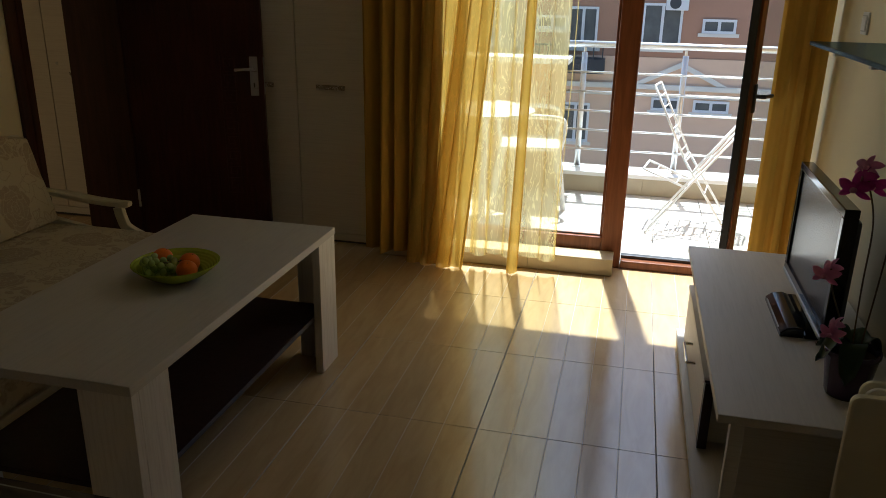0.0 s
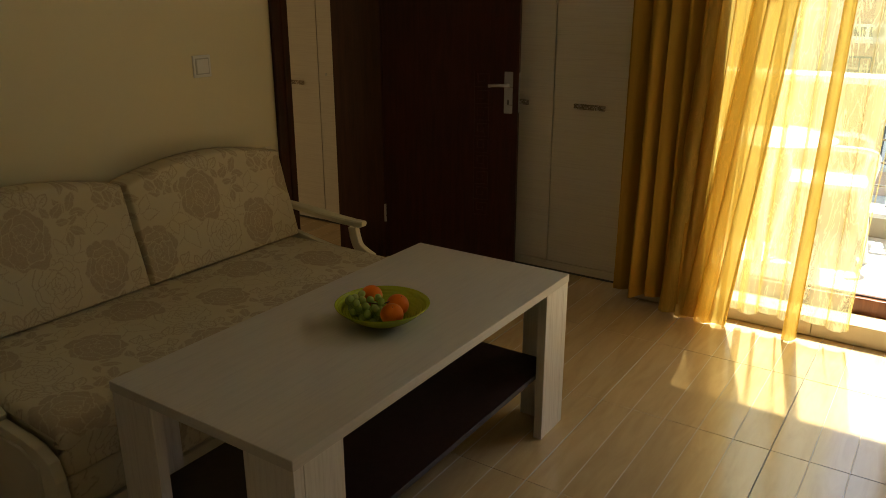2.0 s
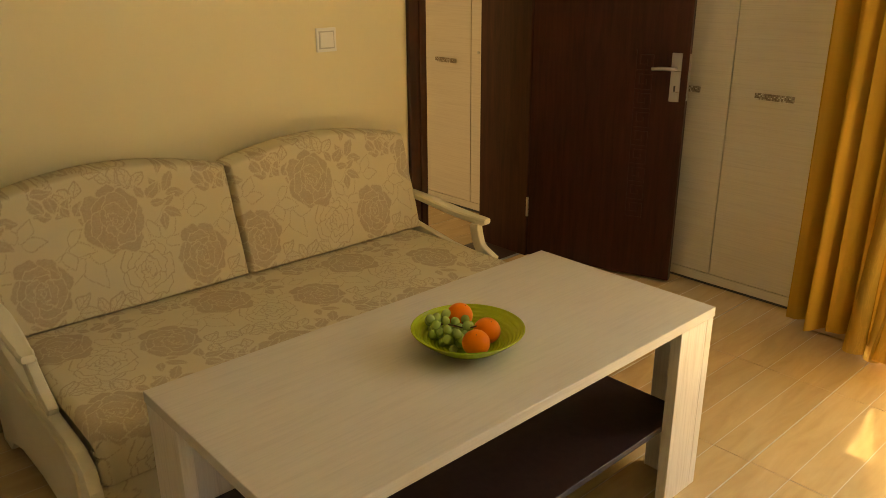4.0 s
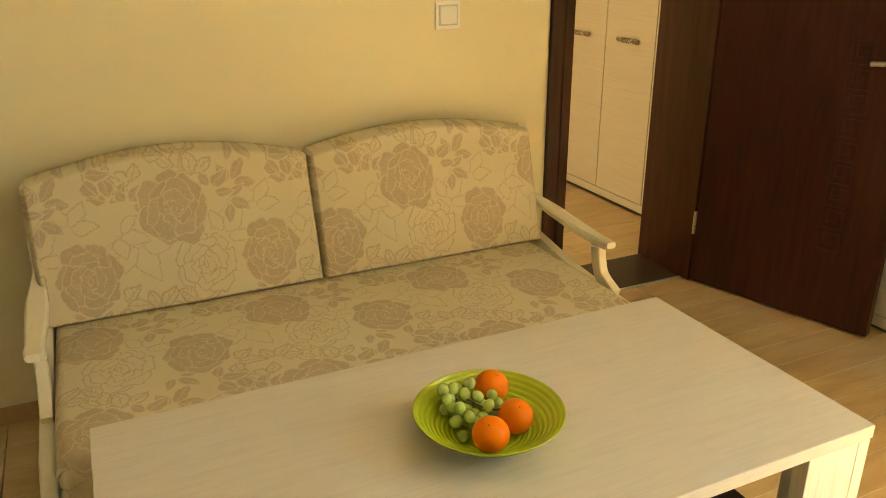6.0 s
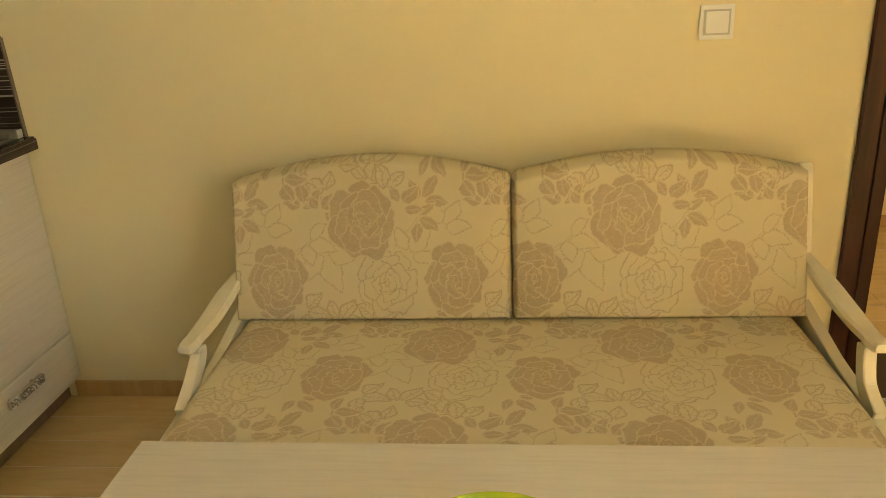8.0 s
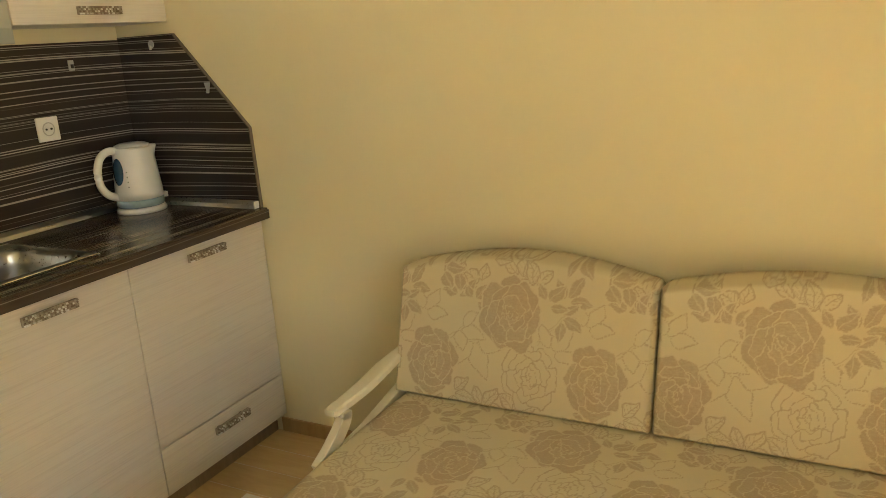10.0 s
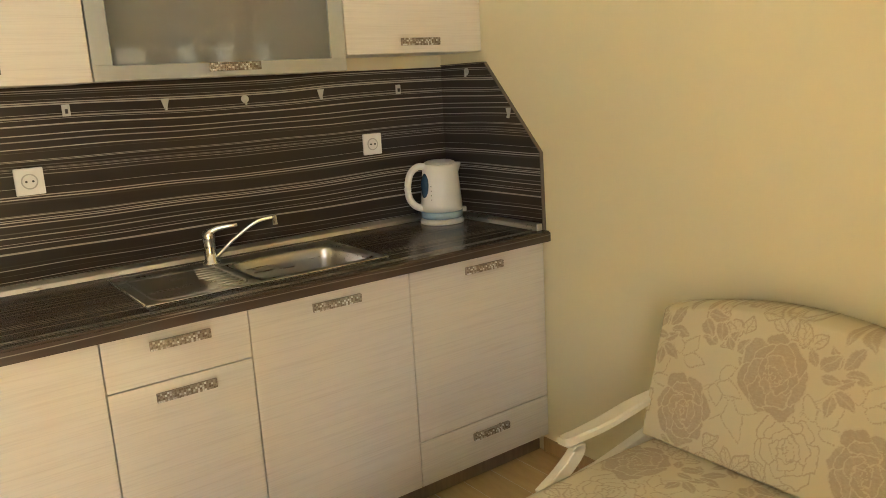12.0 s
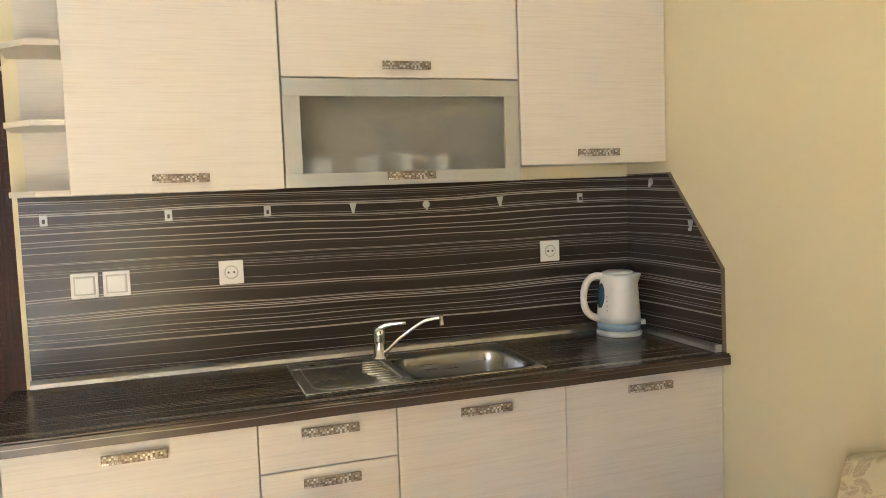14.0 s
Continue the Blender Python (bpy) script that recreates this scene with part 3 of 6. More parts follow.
# ---- outside: balcony ----
# Unseen street; its paving is lightened to bounce daylight onto the house across.
ground = solid("ground", box(-90, 90, 7.4, 160, -9.2, -9.0), plain("street paving", (0.50, 0.44, 0.36), 0.9), "unseen paved street far below, lightened for bounce", "ground", "structure")
solid("balcony_floor", box(-2.9, 1.6, 6.887, 8.66, -0.16, -0.012), GROUT, "balcony floor slab", "floor", "structure")
bt = thing("balcony_paving", (-0.6, 7.7, -0.012), "pale square balcony tiles in bright sun", "paving", kind="structure")
side = 0.33
for i in range(13):
    for j in range(6):
        x, y = -2.85 + side * i, 6.89 + side * j
        y1 = min(y + side - 0.004, 8.44)
        if y1 - y < 0.02:
            continue
        part("tile", box(x, x + side - 0.004, y, y1, -0.011, 0.0, 0.001, 1), BALCTILE, bt)
low = thing("low_parapet", (-0.2, 8.55, 0), "low beige tiled balcony kerb with a white cap", "parapet", kind="structure")
part("core", box(-0.90, 1.6, 8.452, 8.66, -0.16, 0.125), PARAPET, low)
for i in range(8):
    part("tile", box(-0.90 + 0.31 * i, -0.90 + 0.31 * i + 0.306, 8.442, 8.451, 0.001, 0.124, 0.001, 1), PARAPET, low)
part("cap", box(-0.90, 1.6, 8.425, 8.69, 0.126, 0.156, 0.004), CAPSTONE, low)
pier = thing("balcony_wall", (-1.9, 8.55, 0), "ochre rendered balcony wall with a white cap", "balcony wall", kind="structure")
part("body", box(-2.9, -0.905, 8.45, 8.66, -0.16, 0.92), OCHRE, pier)
part("cap", box(-2.9, -0.87, 8.41, 8.70, 0.922, 0.962, 0.005), CAPSTONE, pier)
solid("balcony_side_wall", box(-2.9, -2.75, 7.56, 8.44, -0.011, HIGH), OCHRE, "ochre rendered wall at the balcony's end", "wall", "structure")
bm = box(EAST + 0.2, 1.6, 6.80, 6.90, 0, HIGH)
solid("wall_outer", bm, OCHRE, "ochre rendered outer wall beside the balcony door", "wall", "structure")
solid("balcony_end_wall", box(1.45, 1.6, 6.90, 8.42, -0.011, HIGH), OCHRE, "ochre rendered wall at the balcony's other end", "wall", "structure")

rail = thing("balcony_railing", (0.2, 8.58, 0.156), "polished stainless steel balcony railing on a low kerb", "railing")
for x in (-0.775, -0.07, 0.64, 1.34):
    post = part("post", tube(bmesh.new(), [(x, 8.58, 0.157), (x, 8.58, 1.0)], 0.021, 14), RAIL, rail, smooth=True)
    bm = lathe(bmesh.new(), [(0.0, 0), (0.045, 0), (0.043, 0.006), (0.022, 0.012)], (x, 8.58, 0.1565), 18)
    part("flange", bm, RAIL, post)
    bm = tube(bmesh.new(), [(x, 8.58, 0.995), (x, 8.58, 1.045)], 0.010, 10)
    part("stem", bm, RAIL, post)
part("handrail", tube(bmesh.new(), [(-0.90, 8.58, 1.06), (1.45, 8.58, 1.06)], 0.024, 14), RAIL, rail, smooth=True)
for z in (0.30, 0.445, 0.585, 0.725, 0.865):
    part("bar", tube(bmesh.new(), [(-0.90, 8.555, z), (1.45, 8.555, z)], 0.0075, 8), RAIL, rail, smooth=True)

# ---- kitchen ----
def bead_handle_mesh(w=0.166, h=0.026):
    bm = box(-w / 2, w / 2, -0.0, 0.012, -h / 2, h / 2, 0.002)
    for s in (-0.055, 0.055):
        bx(bm, s - 0.005, s + 0.005, -0.014, 0.002, -0.006, 0.006)
    cols, rows = 26, 4
    for i in range(cols):
        for j in range(rows):
            x, z = -w / 2 + w * (i + 0.5) / cols, -h / 2 + h * (j + 0.5) / rows
            r, d = 0.0029, 0.003 + 0.0020 * ((i * 7 + j * 13) % 5) / 4
            vs = [bm.verts.new((x + a * r, 0.0118, z + b * r)) for a, b in ((-1, -1), (1, -1), (1, 1), (-1, 1))]
            tip = [bm.verts.new((x + a * r * 0.45, 0.012 + d, z + b * r * 0.45)) for a, b in ((-1, -1), (1, -1), (1, 1), (-1, 1))]
            for k in range(4):
                bm.faces.new((vs[k], tip[k], tip[(k + 1) % 4], vs[(k + 1) % 4]))
            bm.faces.new(tip[::-1])
    bmesh.ops.recalc_face_normals(bm, faces=bm.faces)
    me = bpy.data.meshes.new("handle")
    bm.to_mesh(me)
    bm.free()
    me.materials.append(BEADS)
    return me


HANDLE = bead_handle_mesh()


def bead_handle(owner, x, y, z, facing=1, upright=False):
    """A bead-covered bar handle on a front at y that looks along +y (facing 1) or -y (-1)."""
    root = owner
    while root.name not in ORIGIN:
        root = root.parent
    h = new("handle", HANDLE)
    h.parent = owner
    h.matrix_local = pose(x - ORIGIN[root.name].x, y + 0.014 * facing - ORIGIN[root.name].y, z - ORIGIN[root.name].z, 0, 0, 0 if facing > 0 else 180)
    return tagged(h, "bar handle covered in glittering beads")


FRONT, BACK, TOPZ = 3.315, 2.742, 0.906


def base_unit(x0, x1, fronts, label):
    """A base cabinet; fronts: name, lower and upper edge, handle height."""
    u = thing("base_cabinet", ((x0 + x1) / 2, 3.03, 0), label, "cabinet", "kitchen base cabinets")
    bm = box(x0 + 0.001, x0 + 0.017, BACK, FRONT - 0.02, 0.08, 0.866)
    bx(bm, x1 - 0.017, x1 - 0.001, BACK, FRONT - 0.02, 0.08, 0.866)
    bx(bm, x0 + 0.017, x1 - 0.017, BACK, FRONT - 0.02, 0.08, 0.096)
    bx(bm, x0 + 0.017, x1 - 0.017, BACK, BACK + 0.008, 0.096, 0.866)
    part("body", bm, LAM_H, u)
    part("plinth", box(x0 + 0.001, x1 - 0.001, 3.245, 3.26, 0.0, 0.079), PLINTH, u, "brown plinth board")
    for name, z0, z1, hz in fronts:
        f = part(name, box(x0 + 0.0015, x1 - 0.0015, FRONT - 0.018, FRONT, z0, z1, 0.0015, 1), LAM_H, u)
        bead_handle(f, (x0 + x1) / 2, FRONT, hz)
    return u


base_unit(-3.150, -2.540, [("door", 0.2515, 0.860, 0.824), ("drawer_front", 0.083, 0.2475, 0.204)], "washed pale wood kitchen cabinet with a low drawer")
base_unit(-2.540, -1.979, [("door", 0.083, 0.860, 0.822)], "washed pale wood sink cabinet with one door")
base_unit(-1.979, -1.573, [("drawer_front", 0.7155, 0.860, 0.824), ("door", 0.083, 0.7120, 0.677)], "washed pale wood kitchen cabinet with a drawer")
base_unit(-1.573, -0.930, [("door", 0.083, 0.860, 0.823)], "washed pale wood kitchen cabinet at the open end")
solid("end_panel", box(-0.928, -0.908, BACK, FRONT, 0.0, 0.866, 0.001, 1), LAM_H, "washed pale wood side panel of the kitchen row", "panel")

# worktop with the sink cut out
SX0, SX1, SY0, SY1 = -2.512, -1.722, 2.812, 3.246
wt = thing("worktop", (-2.0, 3.04, 0.868), "dark brown striped laminate kitchen worktop", "worktop")
Y0, Y1, X0, X1 = 2.742, 3.352, -3.152, -0.864
bm = bmesh.new()
hx0, hx1, hy0, hy1 = SX0 + 0.03, SX1 - 0.03, SY0 + 0.02, SY1 - 0.02
grid = [[bm.verts.new((x, y, z)) for x in (X0, hx0, hx1, X1) for y in (Y0, hy0, hy1, Y1)] for z in (0.8675, TOPZ)]
for i in range(3):
    for j in range(3):
        if i == 1 and j == 1:
            continue
        q = (i * 4 + j, i * 4 + 4 + j, i * 4 + 5 + j, i * 4 + 1 + j)
        bm.faces.new([grid[1][k] for k in q])
        bm.faces.new([grid[0][k] for k in reversed(q)])
bmesh.ops.recalc_face_normals(bm, faces=bm.faces)
rim = [e for e in bm.edges if len(e.link_faces) == 1]
pairs = dict(zip(grid[0], grid[1]))
for e in rim:
    if e.verts[0] in pairs and e.verts[1] in pairs:
        a, b = e.verts
        bm.faces.new((a, b, pairs[b], pairs[a]))
bmesh.ops.recalc_face_normals(bm, faces=bm.faces)
edges = [e for e in bm.edges if all(abs(v.co.z - TOPZ) < 1e-6 and v.co.y > Y1 - 1e-5 for v in e.verts)]
bmesh.ops.bevel(bm, geom=edges, offset=0.006, segments=3, affect="EDGES")
part("board", bm, ZEB_T, wt)
part("edge_strip", box(X1, X1 + 0.002, Y0, Y1 - 0.006, 0.868, TOPZ - 0.001), ZEB_T, wt)

trim = thing("worktop_upstand", (-2.0, 2.75, TOPZ), "brushed aluminium strip along the back of the worktop", "trim")
prof = [(2.7385, TOPZ + 0.001), (2.765, TOPZ + 0.001), (2.758, TOPZ + 0.014), (2.744, TOPZ + 0.026), (2.7385, TOPZ + 0.026)]
part("back_strip", prism(bmesh.new(), prof, "x", -3.128, -0.915), STEEL, trim)
side = [(-3.1415, TOPZ + 0.001), (-3.115, TOPZ + 0.001), (-3.122, TOPZ + 0.014), (-3.136, TOPZ + 0.026), (-3.1415, TOPZ + 0.026)]
part("side_strip", prism(bmesh.new(), side, "y", 2.768, 3.315), STEEL, trim)
part("end_cap", box(-3.140, -3.113, 3.3155, 3.322, TOPZ + 0.001, TOPZ + 0.027, 0.002), SOCKETGREY, trim, "grey plastic end cap")

splash = thing("splashback", (-2.0, SOUTH, TOPZ), "dark brown striped laminate splashback", "splashback", kind="structure")
part("back_panel", box(-3.150, -0.918, SOUTH, 2.738, TOPZ + 0.0005, 1.525), ZEB_V, splash)
poly = [(2.739, TOPZ + 0.0005), (3.322, TOPZ + 0.0005), (3.316, 1.194), (3.018, 1.528), (2.739, 1.528)]
part("side_panel", prism(bmesh.new(), poly, "x", WEST, -3.142), ZEB_V, splash)
edge = [(3.3225, TOPZ + 0.001), (3.327, TOPZ + 0.001), (3.321, 1.1955), (3.020, 1.5325), (2.739, 1.5325), (2.739, 1.529), (3.018, 1.529), (3.3165, 1.1945)]
part("edge_trim", prism(bmesh.new(), edge, "x", WEST, -3.141), plain("brown edging", (0.16, 0.12, 0.09), 0.4), splash)

# sink
sk = thing("sink", (-2.117, 3.03, TOPZ), "stainless steel sink with one bowl and a ribbed drainer", "sink")
BX0, BX1, BY0, BY1 = -2.478, -2.075, 2.905, 3.215
DX0, DX1, DY0, DY1 = -2.045, -1.755, 2.862, 3.215
z = TOPZ + 0.0045


def rounded(x0, x1, y0, y1, r, n=5):
    pts = []
    for cx, cy, a in ((x1 - r, y1 - r, 0), (x0 + r, y1 - r, 90), (x0 + r, y0 + r, 180), (x1 - r, y0 + r, 270)):
        for k in range(n + 1):
            t = radians(a + 90 * k / n)
            pts.append((cx + r * math.cos(t), cy + r * math.sin(t)))
    return pts


def loops(bm, rows, close_last=True, close_first=False):
    """Joins closed loops of equal length, one after the other."""
    rings = [[bm.verts.new(p) for p in row] for row in rows]
    n = len(rings[0])
    for a, b in zip(rings, rings[1:]):
        for k in range(n):
            bm.faces.new((a[k], a[(k + 1) % n], b[(k + 1) % n], b[k]))
    if close_last:
        bm.faces.new(rings[-1])
    if close_first:
        bm.faces.new(rings[0][::-1])
    return rings


bm = bmesh.new()
bx(bm, SX0, SX1, SY0, BY0 - 0.006, TOPZ + 0.0006, z, 0.0015, 1)
bx(bm, SX0, SX1, BY1 + 0.004, SY1, TOPZ + 0.0006, z, 0.0015, 1)
bx(bm, SX0, BX0 - 0.004, BY0 - 0.006, BY1 + 0.004, TOPZ + 0.0006, z)
bx(bm, BX1 + 0.004, SX1, BY0 - 0.006, BY1 + 0.004, TOPZ + 0.0006, z - 0.002)
part("rim", bm, STEEL, sk)
bm = bmesh.new()
rows = []
for inset, dz in ((-0.005, 0.0), (-0.002, 0.0006), (0.001, -0.0006), (0.005, -0.004), (0.008, -0.012), (0.010, -0.05), (0.014, -0.10), (0.019, -0.125), (0.03, -0.14), (0.045, -0.147), (0.065, -0.15)):
    rows.append([(x, y, z + dz) for x, y in rounded(BX0 + inset, BX1 - inset, BY0 + inset, BY1 - inset, 0.06)])
loops(bm, rows)
part("bowl", bm, STEEL, sk, smooth=True)
bm = bmesh.new()
for k in range(9):
    y = DY0 + 0.04 + k * 0.034
    tube(bm, [(DX0 + 0.015, y, z - 0.0015), (DX0 + 0.105 - 0.008 * abs(k - 4), y, z - 0.0022)], 0.0038, 8)
part("drainer_rib", bm, STEEL, sk, smooth=True)
ring = rounded(DX0, DX1, DY0, DY1, 0.05)
bm = bmesh.new()
loops(bm, [[(x, y, z - 0.0015) for x, y in ring], [(-1.90 + (x + 1.90) * 0.985, 3.04 + (y - 3.04) * 0.985, z + 0.003) for x, y in ring], [(-1.90 + (x + 1.90) * 0.96, 3.04 + (y - 3.04) * 0.96, z - 0.0015) for x, y in ring]], False)
part("drainer_edge", bm, STEEL, sk, smooth=True)
bm = bmesh.new()
edge_line = [(x, y, z - 0.0008) for x, y in rounded(SX0 + 0.001, SX1 - 0.001, SY0 + 0.001, SY1 - 0.001, 0.012, 3)]
tube(bm, edge_line + edge_line[:1], 0.0026, 6)
part("rim_edge", bm, CHROME, sk, "polished rolled edge", smooth=True)
part("drain", lathe(bmesh.new(), [(0.0, -0.0005), (0.03, 0.0), (0.038, 0.003), (0.042, 0.0005)], (-2.28, 3.06, z - 0.1485), 24), CHROME, sk, "chrome drain")

tap = thing("kitchen_tap", (-2.043, 2.872, TOPZ + 0.005), "chrome single-lever kitchen tap with a swivel spout", "tap")
tx, ty, tz = -2.043, 2.872, TOPZ + 0.005
part("tap_body", lathe(bmesh.new(), [(0, 0), (0.03, 0), (0.028, 0.008), (0.0205, 0.012), (0.0195, 0.076), (0.022, 0.085), (0.022, 0.101), (0.016, 0.113), (0, 0.116)], (tx, ty, tz), 24), CHROME, tap, smooth=True)
part("spout", tube(bmesh.new(), curve_pts([(tx - 0.015, ty + 0.01, tz + 0.022), (tx - 0.07, ty + 0.03, tz + 0.075), (tx - 0.14, ty + 0.055, tz + 0.125), (tx - 0.178, ty + 0.067, tz + 0.137), (tx - 0.208, ty + 0.078, tz + 0.14)], 5), 0.0066, 12), CHROME, tap, smooth=True)
part("nozzle", tube(bmesh.new(), [(tx - 0.206, ty + 0.077, tz + 0.146), (tx - 0.208, ty + 0.078, tz + 0.114)], 0.0095, 12), CHROME, tap)
part("lever", tube(bmesh.new(), curve_pts([(tx, ty, tz + 0.107), (tx - 0.03, ty + 0.015, tz + 0.122), (tx - 0.088, ty + 0.042, tz + 0.127)], 4), 0.008, 10, [0.013, 0.012, 0.011, 0.0105, 0.010, 0.009, 0.008, 0.007, 0.006]), CHROME, tap, smooth=True)

# wall cabinets
UF, UB = 3.002, SOUTH


def wall_unit(x0, x1, z0, z1, fronts, label):
    u = thing("wall_cabinet", ((x0 + x1) / 2, (UF + UB) / 2, z0), label, "cabinet", "kitchen wall cabinets")
    bm = box(x0 + 0.001, x0 + 0.017, UB, UF - 0.02, z0, z1)
    bx(bm, x1 - 0.017, x1 - 0.001, UB, UF - 0.02, z0, z1)
    bx(bm, x0 + 0.017, x1 - 0.017, UB, UF - 0.02, z0, z0 + 0.016)
    bx(bm, x0 + 0.017, x1 - 0.017, UB, UF - 0.02, z1 - 0.016, z1)
    bx(bm, x0 + 0.017, x1 - 0.017, UB, UB + 0.006, z0 + 0.016, z1 - 0.016)
    part("body", bm, LAM_H, u)
    for name, a, b, hz in fronts:
        f = part(name, box(x0 + 0.0015, x1 - 0.0015, UF - 0.018, UF, a, b, 0.0015, 1), LAM_H, u)
        bead_handle(f, (x0 + x1) / 2, UF, hz)
    return u


UT = 2.25
wall_unit(-3.150, -2.552, 1.574, UT, [("door", 1.574, UT, 1.613)], "washed pale wood wall cabinet over the kettle corner")
mid = wall_unit(-2.550, -1.728, 1.524, UT, [("door", 1.874, UT, 1.912)], "pale wood wall cabinet with a frosted glass flap")
wall_unit(-1.726, -1.102, 1.521, UT, [("door", 1.521, UT, 1.563)], "washed pale wood wall cabinet with one door")
gx0, gx1, gz0, gz1 = -2.5485, -1.7295, 1.522, 1.869
fr = bmesh.new()
for a, b, c, d in ((gx0, gx1, gz0, gz0 + 0.044), (gx0, gx1, gz1 - 0.056, gz1), (gx0, gx0 + 0.056, gz0 + 0.044, gz1 - 0.056), (gx1 - 0.056, gx1, gz0 + 0.044, gz1 - 0.056)):
    bx(fr, a, b, UF - 0.018, UF + 0.001, c, d, 0.001, 1)
flap = part("glass_flap", fr, ALU, mid, "aluminium flap frame")
fp = part("frosted_pane", box(gx0 + 0.055, gx1 - 0.055, UF - 0.010, UF - 0.006, gz0 + 0.043, gz1 - 0.055), FROST, flap, "frosted glass")
fp.visible_shadow = False
bead_handle(flap, (gx0 + gx1) / 2 - 0.004, UF, 1.551)
for x, r, h, mat in ((-1.86, 0.055, 0.075, WHITE), (-2.03, 0.036, 0.085, WHITE), (-2.15, 0.036, 0.085, WHITE), (-2.28, 0.038, 0.08, WHITE)):
    prof = [(0, 0), (r * 0.7, 0), (r, h * 0.3), (r, h), (r * 0.93, h), (r * 0.92, h * 0.3), (0, 0.006)]
    cup = thing("cup", (x, 2.976 - r, 1.5405), "white cup standing behind the frosted glass", "cup", "cups in the cabinet", local=True)
    part("body", lathe(bmesh.new(), prof, seg=20), mat, cup, smooth=True)
    part("handle", tube(bmesh.new(), curve_pts([(r * 0.98, 0, h * 0.8), (r + 0.022, 0, h * 0.65), (r * 0.98, 0, h * 0.3)], 4), 0.004, 6), mat, cup, smooth=True)

sh = thing("corner_shelf", (-1.0, 2.85, 1.52), "open pale wood end shelf with cut corners", "shelf")
poly = [(-1.101, UB + 0.013), (-1.101, UF - 0.01), (-1.01, UF - 0.01), (-0.925, UF - 0.10), (-0.915, UB + 0.013)]
for zz in (1.521, 1.727, 1.957, UT - 0.016):
    part("shelf_board", prism(bmesh.new(), poly, "z", zz, zz + 0.017, 0.001), LAM_H, sh)
part("back_board", box(-1.101, -0.945, UB + 0.001, UB + 0.012, 1.521, UT), LAM_H, sh)

# sockets, switches, hooks
def socket(x, z):
    s = thing("power_socket", (x, 2.738, z), "white round-pin power socket on the striped splashback", "socket", "sockets", local=True)
    part("plate", box(-0.041, 0.041, 0.0, 0.009, -0.041, 0.041, 0.003), WHITE, s)
    bm = lathe(bmesh.new(), [(0.0, 0.002), (0.019, 0.002), (0.020, 0.010), (0.023, 0.011), (0.024, 0.009)], seg=24)
    bmesh.ops.rotate(bm, verts=bm.verts, cent=(0, 0, 0), matrix=Matrix.Rotation(radians(-90), 3, "X"))
    # Greyer plastic puts the shade of the recess into its colour.
    part("cup", bm, SOCKETGREY, s, "round recess, greyed for its shade", smooth=True)
    bm = bmesh.new()
    for dx in (-0.0095, 0.0095):
        tube(bm, [(dx, 0.002, 0), (dx, 0.0125, 0)], 0.0035, 8)
    part("pin_hole", bm, DARKPLASTIC, s, "dark pin holes")
    return s


for x in (-1.560, -2.783):
    socket(x, 1.241)


def switch(at, turn, size, label, group=""):
    s = thing("light_switch", at, label, "switch", group, turn=turn, local=True)
    part("plate", box(-size, size, 0.0, 0.008, -size, size, 0.003), WHITE, s)
    part("surround", box(-size * 0.78, size * 0.78, 0.007, 0.0095, -size * 0.74, size * 0.74, 0.001), SOCKETGREY, s, "grey inner surround")
    part("rocker", box(-size * 0.66, size * 0.66, 0.007, 0.0125, -size * 0.62, size * 0.62, 0.002), WHITE, s)
    return s


switch((-1.095, 2.738, 1.228), 0, 0.042, "white light switch on the striped splashback", "kitchen switches")
switch((-1.192, 2.738, 1.229), 0, 0.042, "white light switch on the striped splashback", "kitchen switches")
switch((WEST, 5.336, 1.158), -90, 0.045, "white light switch on the cream wall")


def hook(shape, at, turn=0):
    h = thing("adhesive_hook", at, "small grey adhesive hook on the splashback", "hook", "adhesive hooks", turn=turn, local=True)
    if shape == "square":
        bm = box(-0.012, 0.012, 0, 0.003, -0.018, 0.018, 0.002)
        part("plate", bm, ALU, h)
        part("peg", box(-0.004, 0.004, 0.003, 0.012, -0.010, 0.004, 0.0015), DARKPLASTIC, h)
    elif shape == "round":
        bm = lathe(bmesh.new(), [(0, 0), (0.014, 0), (0.0135, 0.003), (0, 0.004)], seg=18)
        bmesh.ops.rotate(bm, verts=bm.verts, cent=(0, 0, 0), matrix=Matrix.Rotation(radians(-90), 3, "X"))
        part("plate", bm, ALU, h)
        part("peg", box(-0.003, 0.003, 0.003, 0.012, -0.020, -0.004, 0.0015), ALU, h)
    else:
        part("plate", prism(bmesh.new(), [(-0.014, 0.018), (0.014, 0.018), (0.003, -0.020), (-0.003, -0.020)], "y", 0, 0.004, 0.0008), ALU, h)
        part("peg", box(-0.003, 0.003, 0.004, 0.011, -0.019, -0.010, 0.001), ALU, h)


for shape, x in (("square", -0.988), ("square", -1.367), ("square", -1.694), ("wedge", -1.999), ("round", -2.278), ("wedge", -2.577), ("square", -2.924)):
    hook(shape, (x, 2.738, 1.446))
hook("round", (-3.142, 2.911, 1.500), -90)
hook("wedge", (-3.142, 3.156, 1.338), -90)

